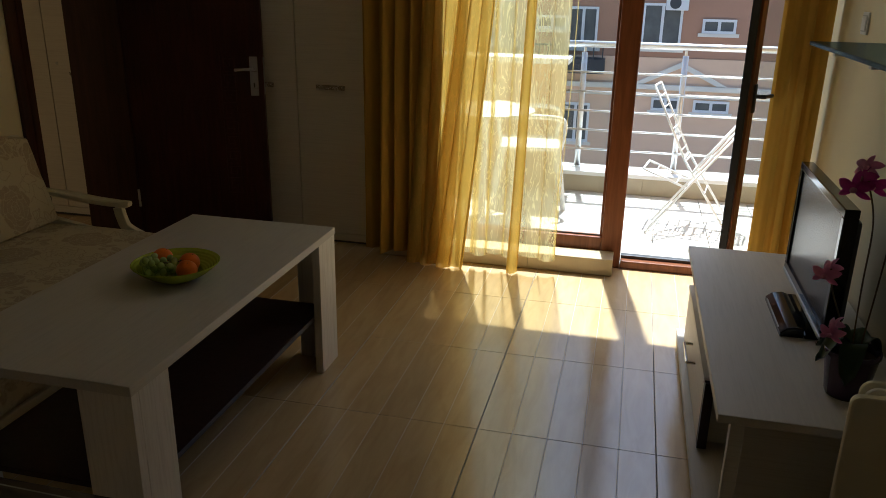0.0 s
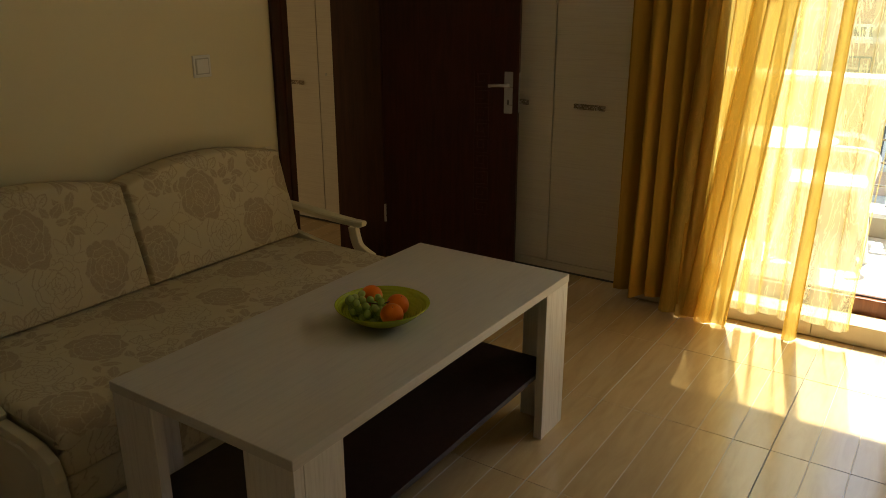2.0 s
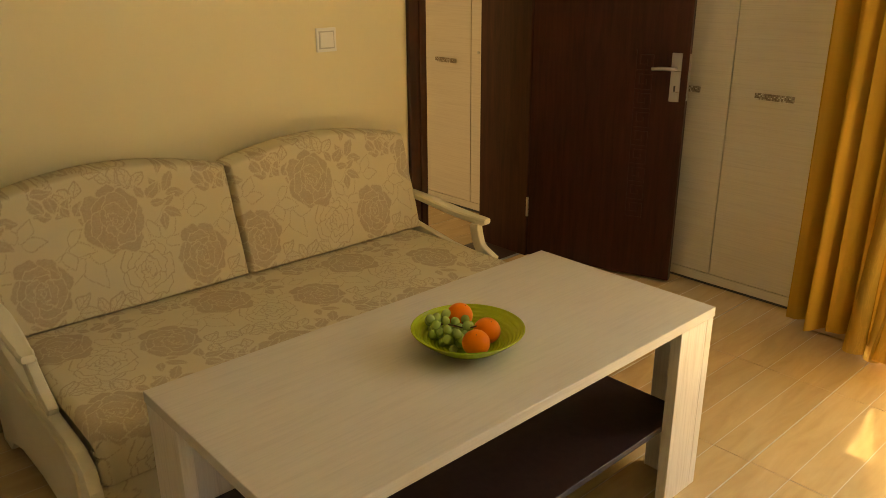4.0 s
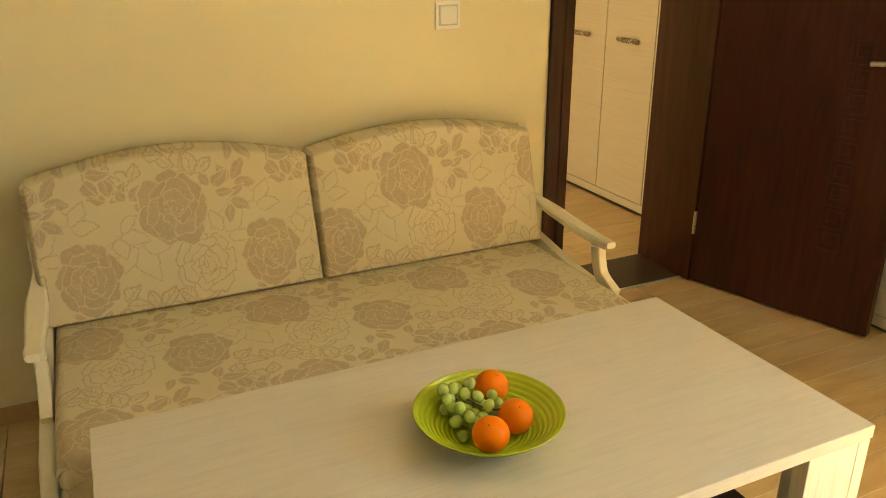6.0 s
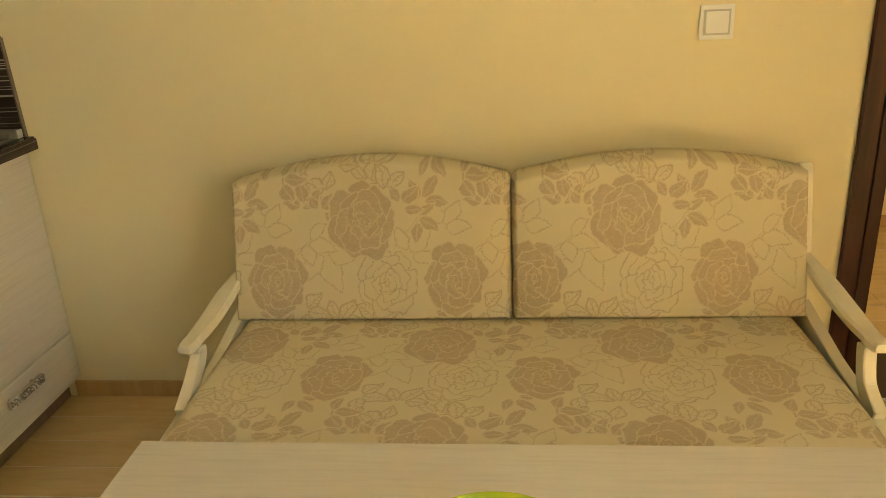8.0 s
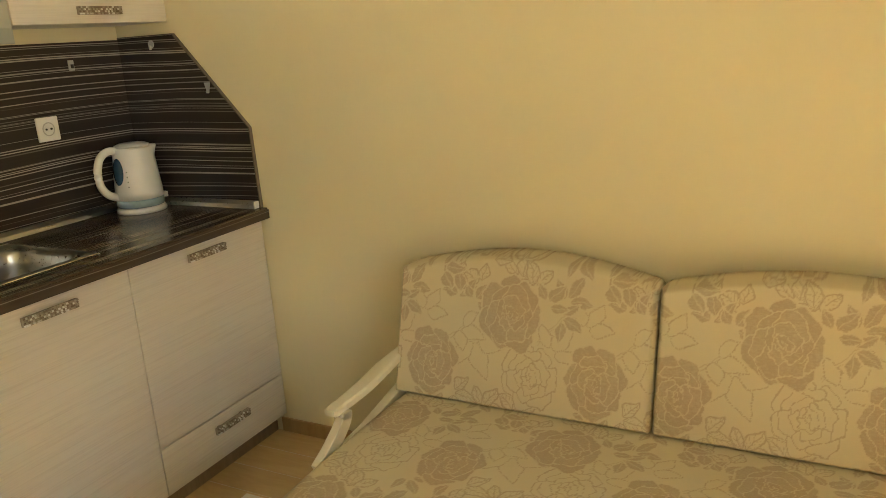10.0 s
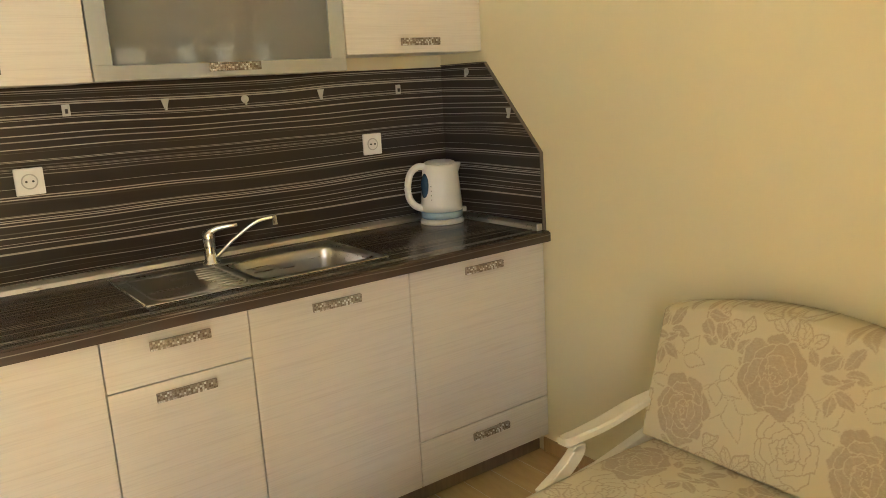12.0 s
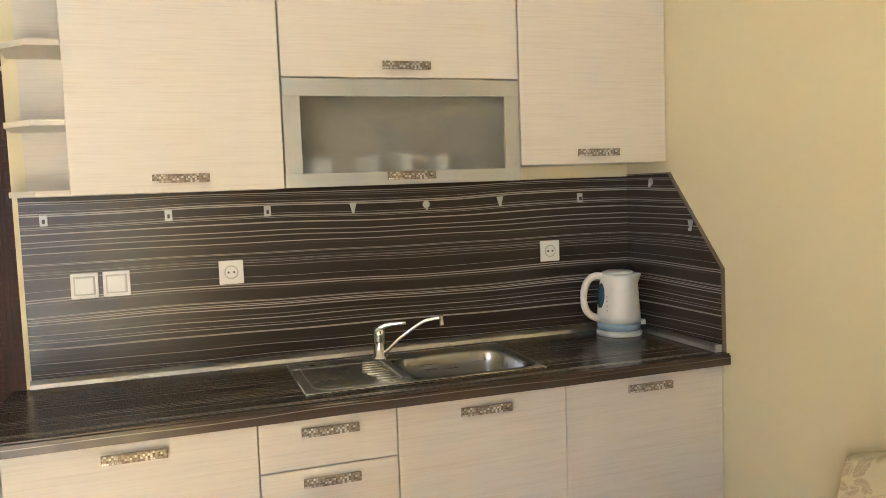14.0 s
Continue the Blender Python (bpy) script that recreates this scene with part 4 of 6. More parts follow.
# kettle
kt = thing("electric_kettle", (-3.018, 2.862, TOPZ + 0.0005), "white electric kettle with a blue-grey base band", "kettle", turn=-20, local=True)
part("power_base", lathe(bmesh.new(), [(0, 0), (0.088, 0), (0.090, 0.006), (0.086, 0.016), (0.070, 0.020), (0, 0.020)], seg=40), WHITE, kt, smooth=True)
part("band", lathe(bmesh.new(), [(0.0, 0.021), (0.080, 0.021), (0.084, 0.026), (0.0845, 0.050), (0.0, 0.0505)], seg=40), KETTLEBLUE, kt, "blue-grey band", smooth=True)
body = lathe(bmesh.new(), [(0.0, 0.051), (0.0845, 0.051), (0.084, 0.08), (0.079, 0.14), (0.072, 0.20), (0.068, 0.232), (0.064, 0.238), (0.0, 0.2385)], seg=40)
for v in body.verts:
    if v.co.x < -0.05 and v.co.z > 0.19:
        v.co.x -= 0.026 * (v.co.z - 0.19) / 0.05 * max(0, 1 - abs(v.co.y) / 0.04)
part("jug", body, WHITE, kt, smooth=True)
part("lid", lathe(bmesh.new(), [(0.0, 0.239), (0.062, 0.239), (0.061, 0.246), (0.045, 0.252), (0.0, 0.255)], seg=32), plain("grey lid", (0.55, 0.55, 0.54), 0.3), kt, "grey lid", smooth=True)
part("handle", tube(bmesh.new(), curve_pts([(0.045, 0, 0.226), (0.090, 0, 0.232), (0.122, 0, 0.208), (0.136, 0, 0.160), (0.133, 0, 0.112), (0.112, 0, 0.078), (0.076, 0, 0.060)], 5), 0.0142, 12), WHITE, kt, smooth=True)
bm = ball(bmesh.new(), (0.066, 0.016, 0.150), 1.0, 18, 14, (0.020, 0.030, 0.056))
part("level_window", bm, KETTLEWINDOW, kt, "dark blue water window", smooth=True)
bm = bmesh.new()
for k in range(4):
    bx(bm, 0.055, 0.058, 0.0575, 0.0605, 0.10 + 0.018 * k, 0.104 + 0.018 * k)
part("level_mark", bm, DARKPLASTIC, kt)
part("switch", box(-0.103, -0.082, -0.012, 0.012, 0.035, 0.055, 0.004), WHITE, kt)

# ---- sofa, table, fruit ----
def rose(u, v, cu, cv, r, seed, fill):
    """Value of a rose motif about (cu, cv): overlapping petals, drawn full or as outlines."""
    out = np.zeros_like(u)
    near = np.hypot(u - cu, (v - cv) * 0.84) < r * 1.2
    if not near.any():
        return out, near
    uu, vv, m = u[near], v[near], np.zeros(int(near.sum()))
    reached = np.zeros(len(m), dtype=bool)
    turn = seed
    for count, reach, size, aspect in ((7, 0.60, 0.40, 0.9), (6, 0.42, 0.36, 0.85), (4, 0.22, 0.30, 0.8), (3, 0.09, 0.20, 0.7), (1, 0.0, 0.09, 0.8)):
        for k in range(count):
            a = turn + 2 * math.pi * k / count
            x, y = (uu - cu - reach * r * math.cos(a)), ((vv - cv) * 0.84 - reach * r * math.sin(a))
            rad, tan = (x * math.cos(a) + y * math.sin(a)) / aspect, -x * math.sin(a) + y * math.cos(a)
            d = np.hypot(rad, tan) + 0.03 * r * np.sin(5 * np.arctan2(tan, rad) + k + seed)
            p = size * r * (0.82 + 0.36 * math.modf(abs(math.sin(k * 12.9 + seed * 7.1 + count)) * 43.7)[0])
            w = 0.0016
            line = np.abs(d - p) < w
            reached |= d < p + 0.004
            if fill:
                m = np.where(d < p - w, 1.0 - 0.10 * (k % 2), m)
                m = np.where(line, 0.22, m)
            else:
                m = np.where(d < p - w, 0.0, m)
                m = np.where(line, 0.85, m)
        turn += 0.5
    out[near] = m
    cover = np.zeros_like(u, dtype=bool)
    cover[near] = reached
    return out, cover


def leaf_shape(u, v, cu, cv, ang, length, width, kind):
    """One leaf: kind 2 woven full, 1 serrated with veins, 0 an outline of dashes."""
    c, s = math.cos(ang), math.sin(ang)
    x, y = (u - cu) * c + (v - cv) * s, -(u - cu) * s + (v - cv) * c
    t = np.clip(x / length, 0, 1)
    half = width * np.sin(math.pi * t ** 0.8) * (1 - 0.25 * t)
    if kind:
        half = half - 0.0022 * np.mod(x * 130, 1.0) * kind * 0.5
    along = (x > -0.001) & (x < length)
    inside = np.clip((half - np.abs(y)) / 0.0025, 0, 1) * along
    rib = np.clip(1.5 - np.abs(y) / 0.0014, 0, 1)
    vein = np.clip(1.4 - np.abs(np.mod(x - np.abs(y) * 0.9, 0.012) - 0.006) / 0.001, 0, 1)
    edge = np.clip(1.5 - np.abs(half - np.abs(y)) / 0.0021, 0, 1) * along
    cover = (half + 0.0028 - np.abs(y) > 0) & (x > -0.002) & (x < length + 0.003)
    if kind == 2:
        return inside * (0.95 - 0.6 * rib - 0.15 * vein * (1 - rib)), cover
    if kind == 1:
        return np.maximum(edge, inside * np.maximum(rib, vein * 0.85) * 0.9), cover
    return edge * 0.9 * (np.mod(x, 0.006) < 0.0045), cover


PERIOD_U, PERIOD_V = 0.497, 0.43
ROSES = [(0.136, 0.130, 0.089, 0.3, True), (0.380, 0.292, 0.095, 1.7, True), (0.445, 0.122, 0.088, 0.9, False)]
# sprays of three leaves: root, direction, length, kind
SPRAYS = [
    (0.225, 0.335, 1.9, 0.058, 2), (0.262, 0.315, 0.9, 0.050, 2), (0.045, 0.345, 1.0, 0.062, 2), (0.030, 0.300, -0.5, 0.056, 2), (0.488, 0.330, 0.9, 0.056, 2),
    (0.150, 0.405, 0.1, 0.060, 2), (0.070, 0.035, -0.9, 0.050, 2), (0.285, 0.365, 2.5, 0.058, 1), (0.400, 0.395, 1.2, 0.062, 1), (0.450, 0.375, 1.9, 0.058, 1),
    (0.205, 0.050, -0.3, 0.062, 1), (0.310, 0.015, 1.0, 0.056, 1), (0.415, 0.020, 1.5, 0.066, 1), (0.185, 0.375, 0.9, 0.052, 1),
    (0.270, 0.210, -1.2, 0.092, 0), (0.225, 0.245, -0.4, 0.062, 0), (0.105, 0.275, 1.0, 0.062, 0), (0.010, 0.200, 0.9, 0.070, 0),
]
LEAVES = []
for cu, cv, ang, ln, kind in SPRAYS:
    ln *= 1.22
    for swing, share in ((0.0, 1.0), (1.05, 0.82), (-1.05, 0.86)):
        LEAVES.append((cu + 0.012 * math.cos(ang + swing), cv + 0.012 * math.sin(ang + swing), ang + swing, ln * share, ln * share * 0.31, kind))


def motif(u, v):
    """The woven pattern at cloth coordinates in metres."""
    ku, kv = 2 * math.pi / PERIOD_U, 2 * math.pi / PERIOD_V
    # the loom draws the outlines unevenly
    du = 0.0036 * np.sin(4 * kv * v + 1.6 * np.sin(3 * ku * u)) + 0.0012 * np.sin(11 * kv * v + 9 * ku * u) + 0.0006 * np.sin(23 * kv * v - 19 * ku * u)
    dv = 0.0036 * np.sin(5 * ku * u + 1.4 * np.sin(3 * kv * v + 1.0)) + 0.0012 * np.sin(12 * ku * u - 8 * kv * v) + 0.0006 * np.sin(27 * ku * u + 17 * kv * v)
    u, v = np.mod(u + du, PERIOD_U), np.mod(v + dv, PERIOD_V)
    stem = np.abs(np.abs(v - 0.25 - 0.05 * np.sin(u * 2 * math.pi / PERIOD_U * 2 + 0.2)) - 0.004)
    m = 0.6 * np.clip(1.4 - stem / 0.0016, 0, 1) * (np.sin(u * 40) > -0.2)
    tiles = [(du, dv) for du in (-PERIOD_U, 0, PERIOD_U) for dv in (-PERIOD_V, 0, PERIOD_V)]
    for full in (0, 1, 2):
        for cu, cv, ang, ln, w, fill in LEAVES:
            for du, dv in tiles:
                if fill == full and -0.12 < cu + du < PERIOD_U + 0.12 and -0.12 < cv + dv < PERIOD_V + 0.12:
                    value, cover = leaf_shape(u, v, cu + du, cv + dv, ang, ln, w, fill)
                    m = np.where(cover, value, m)
    for full in (False, True):
        for cu, cv, r, seed, fill in ROSES:
            for du, dv in tiles:
                if fill == full and -r < cu + du < PERIOD_U + r and -r < cv + dv < PERIOD_V + r:
                    value, cover = rose(u, v, cu + du, cv + dv, r, seed, fill)
                    m = np.where(cover, value, m)
    return m


def cloth_sheet(name, P, U, V, parent, label=""):
    """A padded cloth body: a fine sheet of points P (rows, columns), closed at the back; U, V: cloth coordinates."""
    rows, cols = P.shape[:2]
    idx = np.arange(rows * cols).reshape(rows, cols)
    quads = np.stack([idx[:-1, :-1], idx[:-1, 1:], idx[1:, 1:], idx[1:, :-1]], -1).reshape(-1, 4)
    border = list(idx[0, :]) + list(idx[1:, -1]) + list(idx[-1, -2::-1]) + list(idx[-2:0, 0])
    faces = quads.tolist() + [border[::-1]]
    me = bpy.data.meshes.new(name)
    me.from_pydata(P.reshape(-1, 3).tolist(), [], faces)
    at = me.attributes.new("motif", "FLOAT", "POINT")
    at.data.foreach_set("value", motif(U.ravel(), V.ravel()).astype(np.float32))
    me.polygons.foreach_set("use_smooth", [True] * (len(faces) - 1) + [False])
    me.materials.append(FLORAL)
    ob = new(name, me)
    ob.parent = parent
    return tagged(ob, label)


SOFA_Y0, SOFA_Y1 = 3.965, 5.600
sofa = thing("sofa", (-2.65, 4.78, 0), "cream wooden-framed sofa with rose-patterned cushions", "sofa")
O = ORIGIN[sofa.name]


def back_cushion(y0, y1, rise, shift):
    """A leaning cushion with a bowed upper edge."""
    W, H, T = y1 - y0, 0.397, 0.115
    cols, rows = int(W / 0.0026), int((H + 0.04) / 0.0026)
    u, w = np.meshgrid(np.linspace(0, 1, cols), np.linspace(0, 1, rows))
    top = H + rise * np.sin(math.pi * np.clip(u, 0, 1)) ** 0.9
    yy, hh = u * W, w * top
    # round the corners of the outline
    r = np.where(hh < top / 2, 0.036, 0.024)
    ex, eh = np.minimum(yy, W - yy), np.minimum(hh, top - hh)
    corner = (ex < r) & (eh < r)
    k = np.where(corner, np.hypot(r - ex, r - eh), 0)
    pull = np.where(corner & (k > r), (1 - r / np.maximum(k, 1e-6)), 0)
    yy = np.where(yy < W / 2, yy + pull * (r - ex), yy - pull * (r - ex))
    hh = np.where(hh < top / 2, hh + pull * (r - eh), hh - pull * (r - eh))
    edge = np.minimum(np.minimum(u * W, (1 - u) * W), np.minimum(w * top, (1 - w) * top))
    R = np.where(w < 0.5, 0.020, 0.022)
    q = np.clip(edge / R, 0, 1)
    puff = (T - 0.012) * np.sqrt(np.clip(1 - (1 - q) ** 2, 0, 1)) + 0.012 * np.sin(math.pi * u) * np.sin(math.pi * w)
    wob = 0.0025 * np.sin(u * 9 + w * 5) * np.sin(w * 7 - u * 3)
    puff = puff + wob * q
    lean = radians(15.5)
    bx0, bz0 = -2.958, 0.401
    n = np.array([math.cos(lean), math.sin(lean)])
    x = bx0 - hh * math.sin(lean) + puff * n[0]
    z = bz0 + hh * math.cos(lean) + puff * n[1] * 0.4
    P = np.stack([x - O.x, y0 + yy - O.y, z - O.z], -1)
    cloth_sheet("back_cushion", P, yy + shift, hh + 0.005, sofa, "rose-patterned back cushion")


back_cushion(3.996, 4.787, 0.062, 0.0)
back_cushion(4.777, 5.566, 0.055, 0.568)

# seat: one long cushion that rolls over its front edge
y0, y1 = 4.022, 5.535
prof = [(-2.93, 0.415), (-2.70, 0.423), (-2.45, 0.424), (-2.26, 0.418)]
line = [Vector((x, 0, z)) for x, z in prof]
pts = curve_pts(line, 40)
for k in range(1, 17):
    t = radians(90 * k / 16)
    pts.append(Vector((-2.26 + 0.05 * math.sin(t), 0, 0.368 + 0.05 * math.cos(t))))
for k in range(1, 22):
    pts.append(Vector((-2.21, 0, 0.368 - 0.004 * k)))
pts = np.array([(p.x, p.z) for p in pts])
run = np.concatenate([[0], np.cumsum(np.hypot(*np.diff(pts, axis=0).T))])
rows = int(run[-1] / 0.003)
s = np.linspace(0, run[-1], rows)
px, pz = np.interp(s, run, pts[:, 0]), np.interp(s, run, pts[:, 1])
cols = int((y1 - y0) / 0.003)
u = np.linspace(0, 1, cols)
U, S = np.meshgrid(u * (y1 - y0), s)
side = np.minimum(U, (y1 - y0) - U)
q = np.clip(side / 0.03, 0, 1)
drop = 0.03 * (1 - np.sqrt(np.clip(1 - (1 - q) ** 2, 0, 1)))
hollow = 0.004 * np.sin(U * 6.0) * np.sin(S * 8.0)
X = np.broadcast_to(px[:, None], U.shape) - drop * (np.broadcast_to(pz[:, None], U.shape) < 0.4)
Z = np.broadcast_to(pz[:, None], U.shape) - drop * (np.broadcast_to(pz[:, None], U.shape) > 0.36) + hollow * q
P = np.stack([X - O.x, y0 + U - O.y, Z - O.z], -1)
cloth_sheet("seat_cushion", P[::-1], (U + 0.30)[::-1], (run[-1] - S + 0.10)[::-1], sofa, "rose-patterned seat cushion")
part("seat_core", box(-2.92, -2.222, y0 + 0.012, y1 - 0.012, 0.287, 0.375, 0.01), FLORAL, sofa)
# lower cloth band and box front
cols, rows = int((y1 - y0) / 0.005), 26
u, w = np.meshgrid(np.linspace(0, y1 - y0, cols), np.linspace(0, 0.12, rows))
bulge = 0.012 * np.clip(np.minimum(np.minimum(u, (y1 - y0) - u), np.minimum(w, 0.12 - w)) / 0.02, 0, 1) ** 0.5
P = np.stack([-2.224 + bulge - O.x, y0 + u - O.y, 0.162 + w - O.z], -1)
cloth_sheet("front_band", P, u + 0.1, w + 0.2, sofa, "rose-patterned front band")
part("drawer_box", box(-2.95, -2.235, y0, y1, 0.04, 0.284, 0.004), CREAMWOOD, sofa)
part("front_board", box(-2.234, -2.214, y0, y1, 0.04, 0.158, 0.004), CREAMWOOD, sofa)


def sofa_side(y, out, reach, rise):
    """Side frame with a fielded panel, arched foot and a curved arm."""
    pts = [(-3.10, 0.0), (-3.10, 0.60), (-3.05, 0.62), (-2.96, 0.44), (-2.70, 0.395), (-2.45, 0.375), (-2.34, 0.37), (-2.275, 0.362), (-2.225, 0.335), (-2.205, 0.285), (-2.198, 0.18), (-2.198, 0.0), (-2.28, 0.0), (-2.33, 0.05), (-2.45, 0.085), (-2.65, 0.10), (-2.85, 0.085), (-2.96, 0.05), (-3.02, 0.0)]
    side = part("side_frame", prism(bmesh.new(), pts, "y", y - 0.016, y + 0.016, 0.005), CREAMWOOD, sofa)
    yo = y + out * 0.016
    fld = [(-2.90, 0.14), (-2.90, 0.36), (-2.34, 0.345), (-2.27, 0.31), (-2.27, 0.14)]
    part("raised_panel", prism(bmesh.new(), fld, "y", yo - out * 0.004, yo + out * 0.008, 0.004), CREAMWOOD, side)
    top = curve_pts([(-3.02, 0, 0.552 + rise), (-2.85, 0, 0.541 + rise), (-2.70 + reach, 0, 0.524 + rise), (-2.60 + reach, 0, 0.518 + rise), (-2.535 + reach, 0, 0.516 + rise)], 5)
    bm = bmesh.new()
    rows = []
    for i, p in enumerate(top):
        t = i / (len(top) - 1)
        wd = 0.014 + 0.013 * math.sin(math.pi * min(1, 0.25 + 0.75 * t)) * (1 if t > 0.3 else t / 0.3) + 0.004 * (t > 0.8)
        hw, th = (wd, 0.027) if t < 0.98 else (wd * 0.88, 0.020)
        o = 0.012 * out * t
        rows.append([(p.x, y + o - hw, p.z - 0.006), (p.x, y + o - hw * 0.75, p.z), (p.x, y + o + hw * 0.75, p.z), (p.x, y + o + hw, p.z - 0.006), (p.x, y + o + hw, p.z - th + 0.006), (p.x, y + o + hw * 0.7, p.z - th), (p.x, y + o - hw * 0.7, p.z - th), (p.x, y + o - hw, p.z - th + 0.006)])
    loops(bm, rows, True, True)
    bmesh.ops.recalc_face_normals(bm, faces=bm.faces)
    part("arm", bm, CREAMWOOD, sofa)
    post = curve_pts([(-2.585 + reach, 0, 0.49 + rise), (-2.575 + reach, 0, 0.455), (-2.53, 0, 0.41), (-2.46, 0, 0.375)], 5)
    bm = bmesh.new()
    rows = []
    for i, p in enumerate(post):
        d = (post[min(i + 1, len(post) - 1)] - post[max(i - 1, 0)]).normalized()
        nx, nz = -d.z * 0.022, d.x * 0.022
        rows.append([(p.x - nx, y - 0.014, p.z - nz), (p.x + nx, y - 0.014, p.z + nz), (p.x + nx, y + 0.014, p.z + nz), (p.x - nx, y + 0.014, p.z - nz)])
    loops(bm, rows, True, True)
    bmesh.ops.recalc_face_normals(bm, faces=bm.faces)
    bmesh.ops.bevel(bm, geom=[e for e in bm.edges if abs(e.verts[0].co.y - e.verts[1].co.y) < 1e-6], offset=0.003, segments=1, affect="EDGES")
    part("arm_post", bm, CREAMWOOD, sofa)


sofa_side(4.004, -1, -0.018, -0.008)
sofa_side(5.572, 1, 0.022, 0.012)
# back frame behind the cushions
for y in (4.03, 5.572):
    part("back_post", prism(bmesh.new(), [(-2.965, 0.40), (-2.935, 0.40), (-3.030, 0.770), (-3.045, 0.793), (-3.075, 0.788), (-3.075, 0.76)], "y", y - 0.018, y + 0.018, 0.006), CREAMWOOD, sofa)
part("top_rail", box(-3.095, -3.07, 4.05, 5.515, 0.68, 0.76, 0.006), CREAMWOOD, sofa)
part("low_rail", box(-3.06, -2.97, 4.05, 5.515, 0.36, 0.40, 0.006), CREAMWOOD, sofa)

# coffee table
tb = thing("coffee_table", (-1.794, 4.76, 0), "washed pale wood coffee table with a dark lower shelf", "table")
TX0, TX1, TY0, TY1, TZ = -2.100, -1.487, 4.106, 5.412, 0.556
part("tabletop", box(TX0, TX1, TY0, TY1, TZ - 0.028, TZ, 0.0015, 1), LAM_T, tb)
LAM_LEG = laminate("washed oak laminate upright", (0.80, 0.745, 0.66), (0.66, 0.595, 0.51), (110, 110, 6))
for sx, ex in ((TX0, 1), (TX1, -1)):
    for sy, ey in ((TY0, 1), (TY1, -1)):
        bm = bx(bmesh.new(), sx + ex * 0.002, sx + ex * 0.032, sy + ey * 0.034, sy + ey * 0.158, 0, TZ - 0.0285, 0.001, 1)
        bx(bm, sx + ex * 0.002, sx + ex * 0.150, sy + ey * 0.003, sy + ey * 0.033, 0, TZ - 0.0285, 0.001, 1)
        part("leg", bm, LAM_LEG, tb)
part("lower_shelf", box(TX0 + 0.033, TX1 - 0.033, TY0 + 0.034, TY1 - 0.034, 0.220, 0.238, 0.001, 1), WENGE, tb, "dark brown lower shelf")

# fruit bowl
BX, BY = -1.765, 4.758
bowl = thing("fruit_bowl", (BX, BY, TZ), "lime green ribbed ceramic fruit bowl", "bowl", local=True)
prof = [(0, 0.0), (0.052, 0.0), (0.056, 0.004)]
outer = [(0.056 + 0.078 * t, 0.004 + 0.050 * t ** 1.5) for t in np.linspace(0, 1, 18)]
inner = []
for t in np.linspace(1, 0, 60):
    inner.append((0.132 - 0.079 * (1 - t), 0.056 - 0.0005 + 0.0 - 0.048 * (1 - t ** 1.5) + 0.0013 * math.sin(t * 2 * math.pi * 9)))
part("body", lathe(bmesh.new(), prof + outer + [(0.1355, 0.0565), (0.134, 0.0575)] + inner + [(0.045, 0.0068), (0.0, 0.0065)], seg=72), LIME, bowl, smooth=True)


def orange(dx, dy, z, tint):
    r = 0.0328
    o = thing("orange", (BX + dx, BY + dy, TZ + z), "ripe orange in the lime bowl", "orange", "oranges in the bowl", turn=tint, local=True)
    bm = bmesh.new()
    ball(bm, (0, 0, r), r, 28, 20, (1, 1, 0.95))
    part("fruit", bm, ORANGE, o, smooth=True)
    d = Vector((0.45, -0.1, 0.88)).normalized()
    bm = ball(bmesh.new(), Vector((0, 0, r)) + d * r * 0.965, 0.0014, 8, 6)
    part("navel", bm, STEM, o)


orange(-0.078, 0.047, 0.013, 40)
orange(0.022, 0.042, 0.0085, 10)
orange(0.052, -0.024, 0.009, -30)
bunch = thing("grape_bunch", (BX - 0.036, BY - 0.016, TZ + 0.008), "bunch of green grapes in the lime bowl", "grapes", local=True)
rng = random.Random(5)
spots = []
tries = 0
while len(spots) < 36 and tries < 9000:
    tries += 1
    x, y = rng.uniform(-0.05, 0.085), rng.uniform(-0.045, 0.055)
    wx, wy = x - 0.036, y - 0.016
    floor_z = 0.012 + max(0, math.hypot(wx, wy) - 0.055) * 0.5
    z = floor_z + rng.choice((0.0, 0.0, 0.019, 0.036))
    if (x / 0.07) ** 2 + (y / 0.05) ** 2 > 1.0 + 0.3 * (z < 0.02):
        continue
    clash = any((Vector((x, y, z)) - s).length < 0.0195 for s in spots)
    for ox, oy in ((-0.078, 0.047), (0.022, 0.042), (0.052, -0.024)):
        clash |= math.hypot(wx - ox, wy - oy) < 0.044
    if not clash:
        spots.append(Vector((x, y, z)))
for k, p in enumerate(spots):
    bm = ball(bmesh.new(), (0, 0, 0), 0.0108, 14, 10, (1, 1, 1.18))
    bmesh.ops.rotate(bm, verts=bm.verts, cent=(0, 0, 0), matrix=Euler((rng.uniform(-1, 1), rng.uniform(-1, 1), 0)).to_matrix())
    bmesh.ops.translate(bm, verts=bm.verts, vec=p)
    part("grape", bm, GRAPE, bunch, smooth=True)
bm = bmesh.new()
tube(bm, curve_pts([(-0.03, -0.01, 0.042), (0.0, 0.0, 0.046), (0.03, 0.015, 0.044), (0.05, 0.035, 0.05)], 4), 0.0018, 6)
for p in spots[::3]:
    tube(bm, [p, (p.x * 0.6, p.y * 0.6, 0.040)], 0.0011, 5)
part("stalk", bm, STEM, bunch)

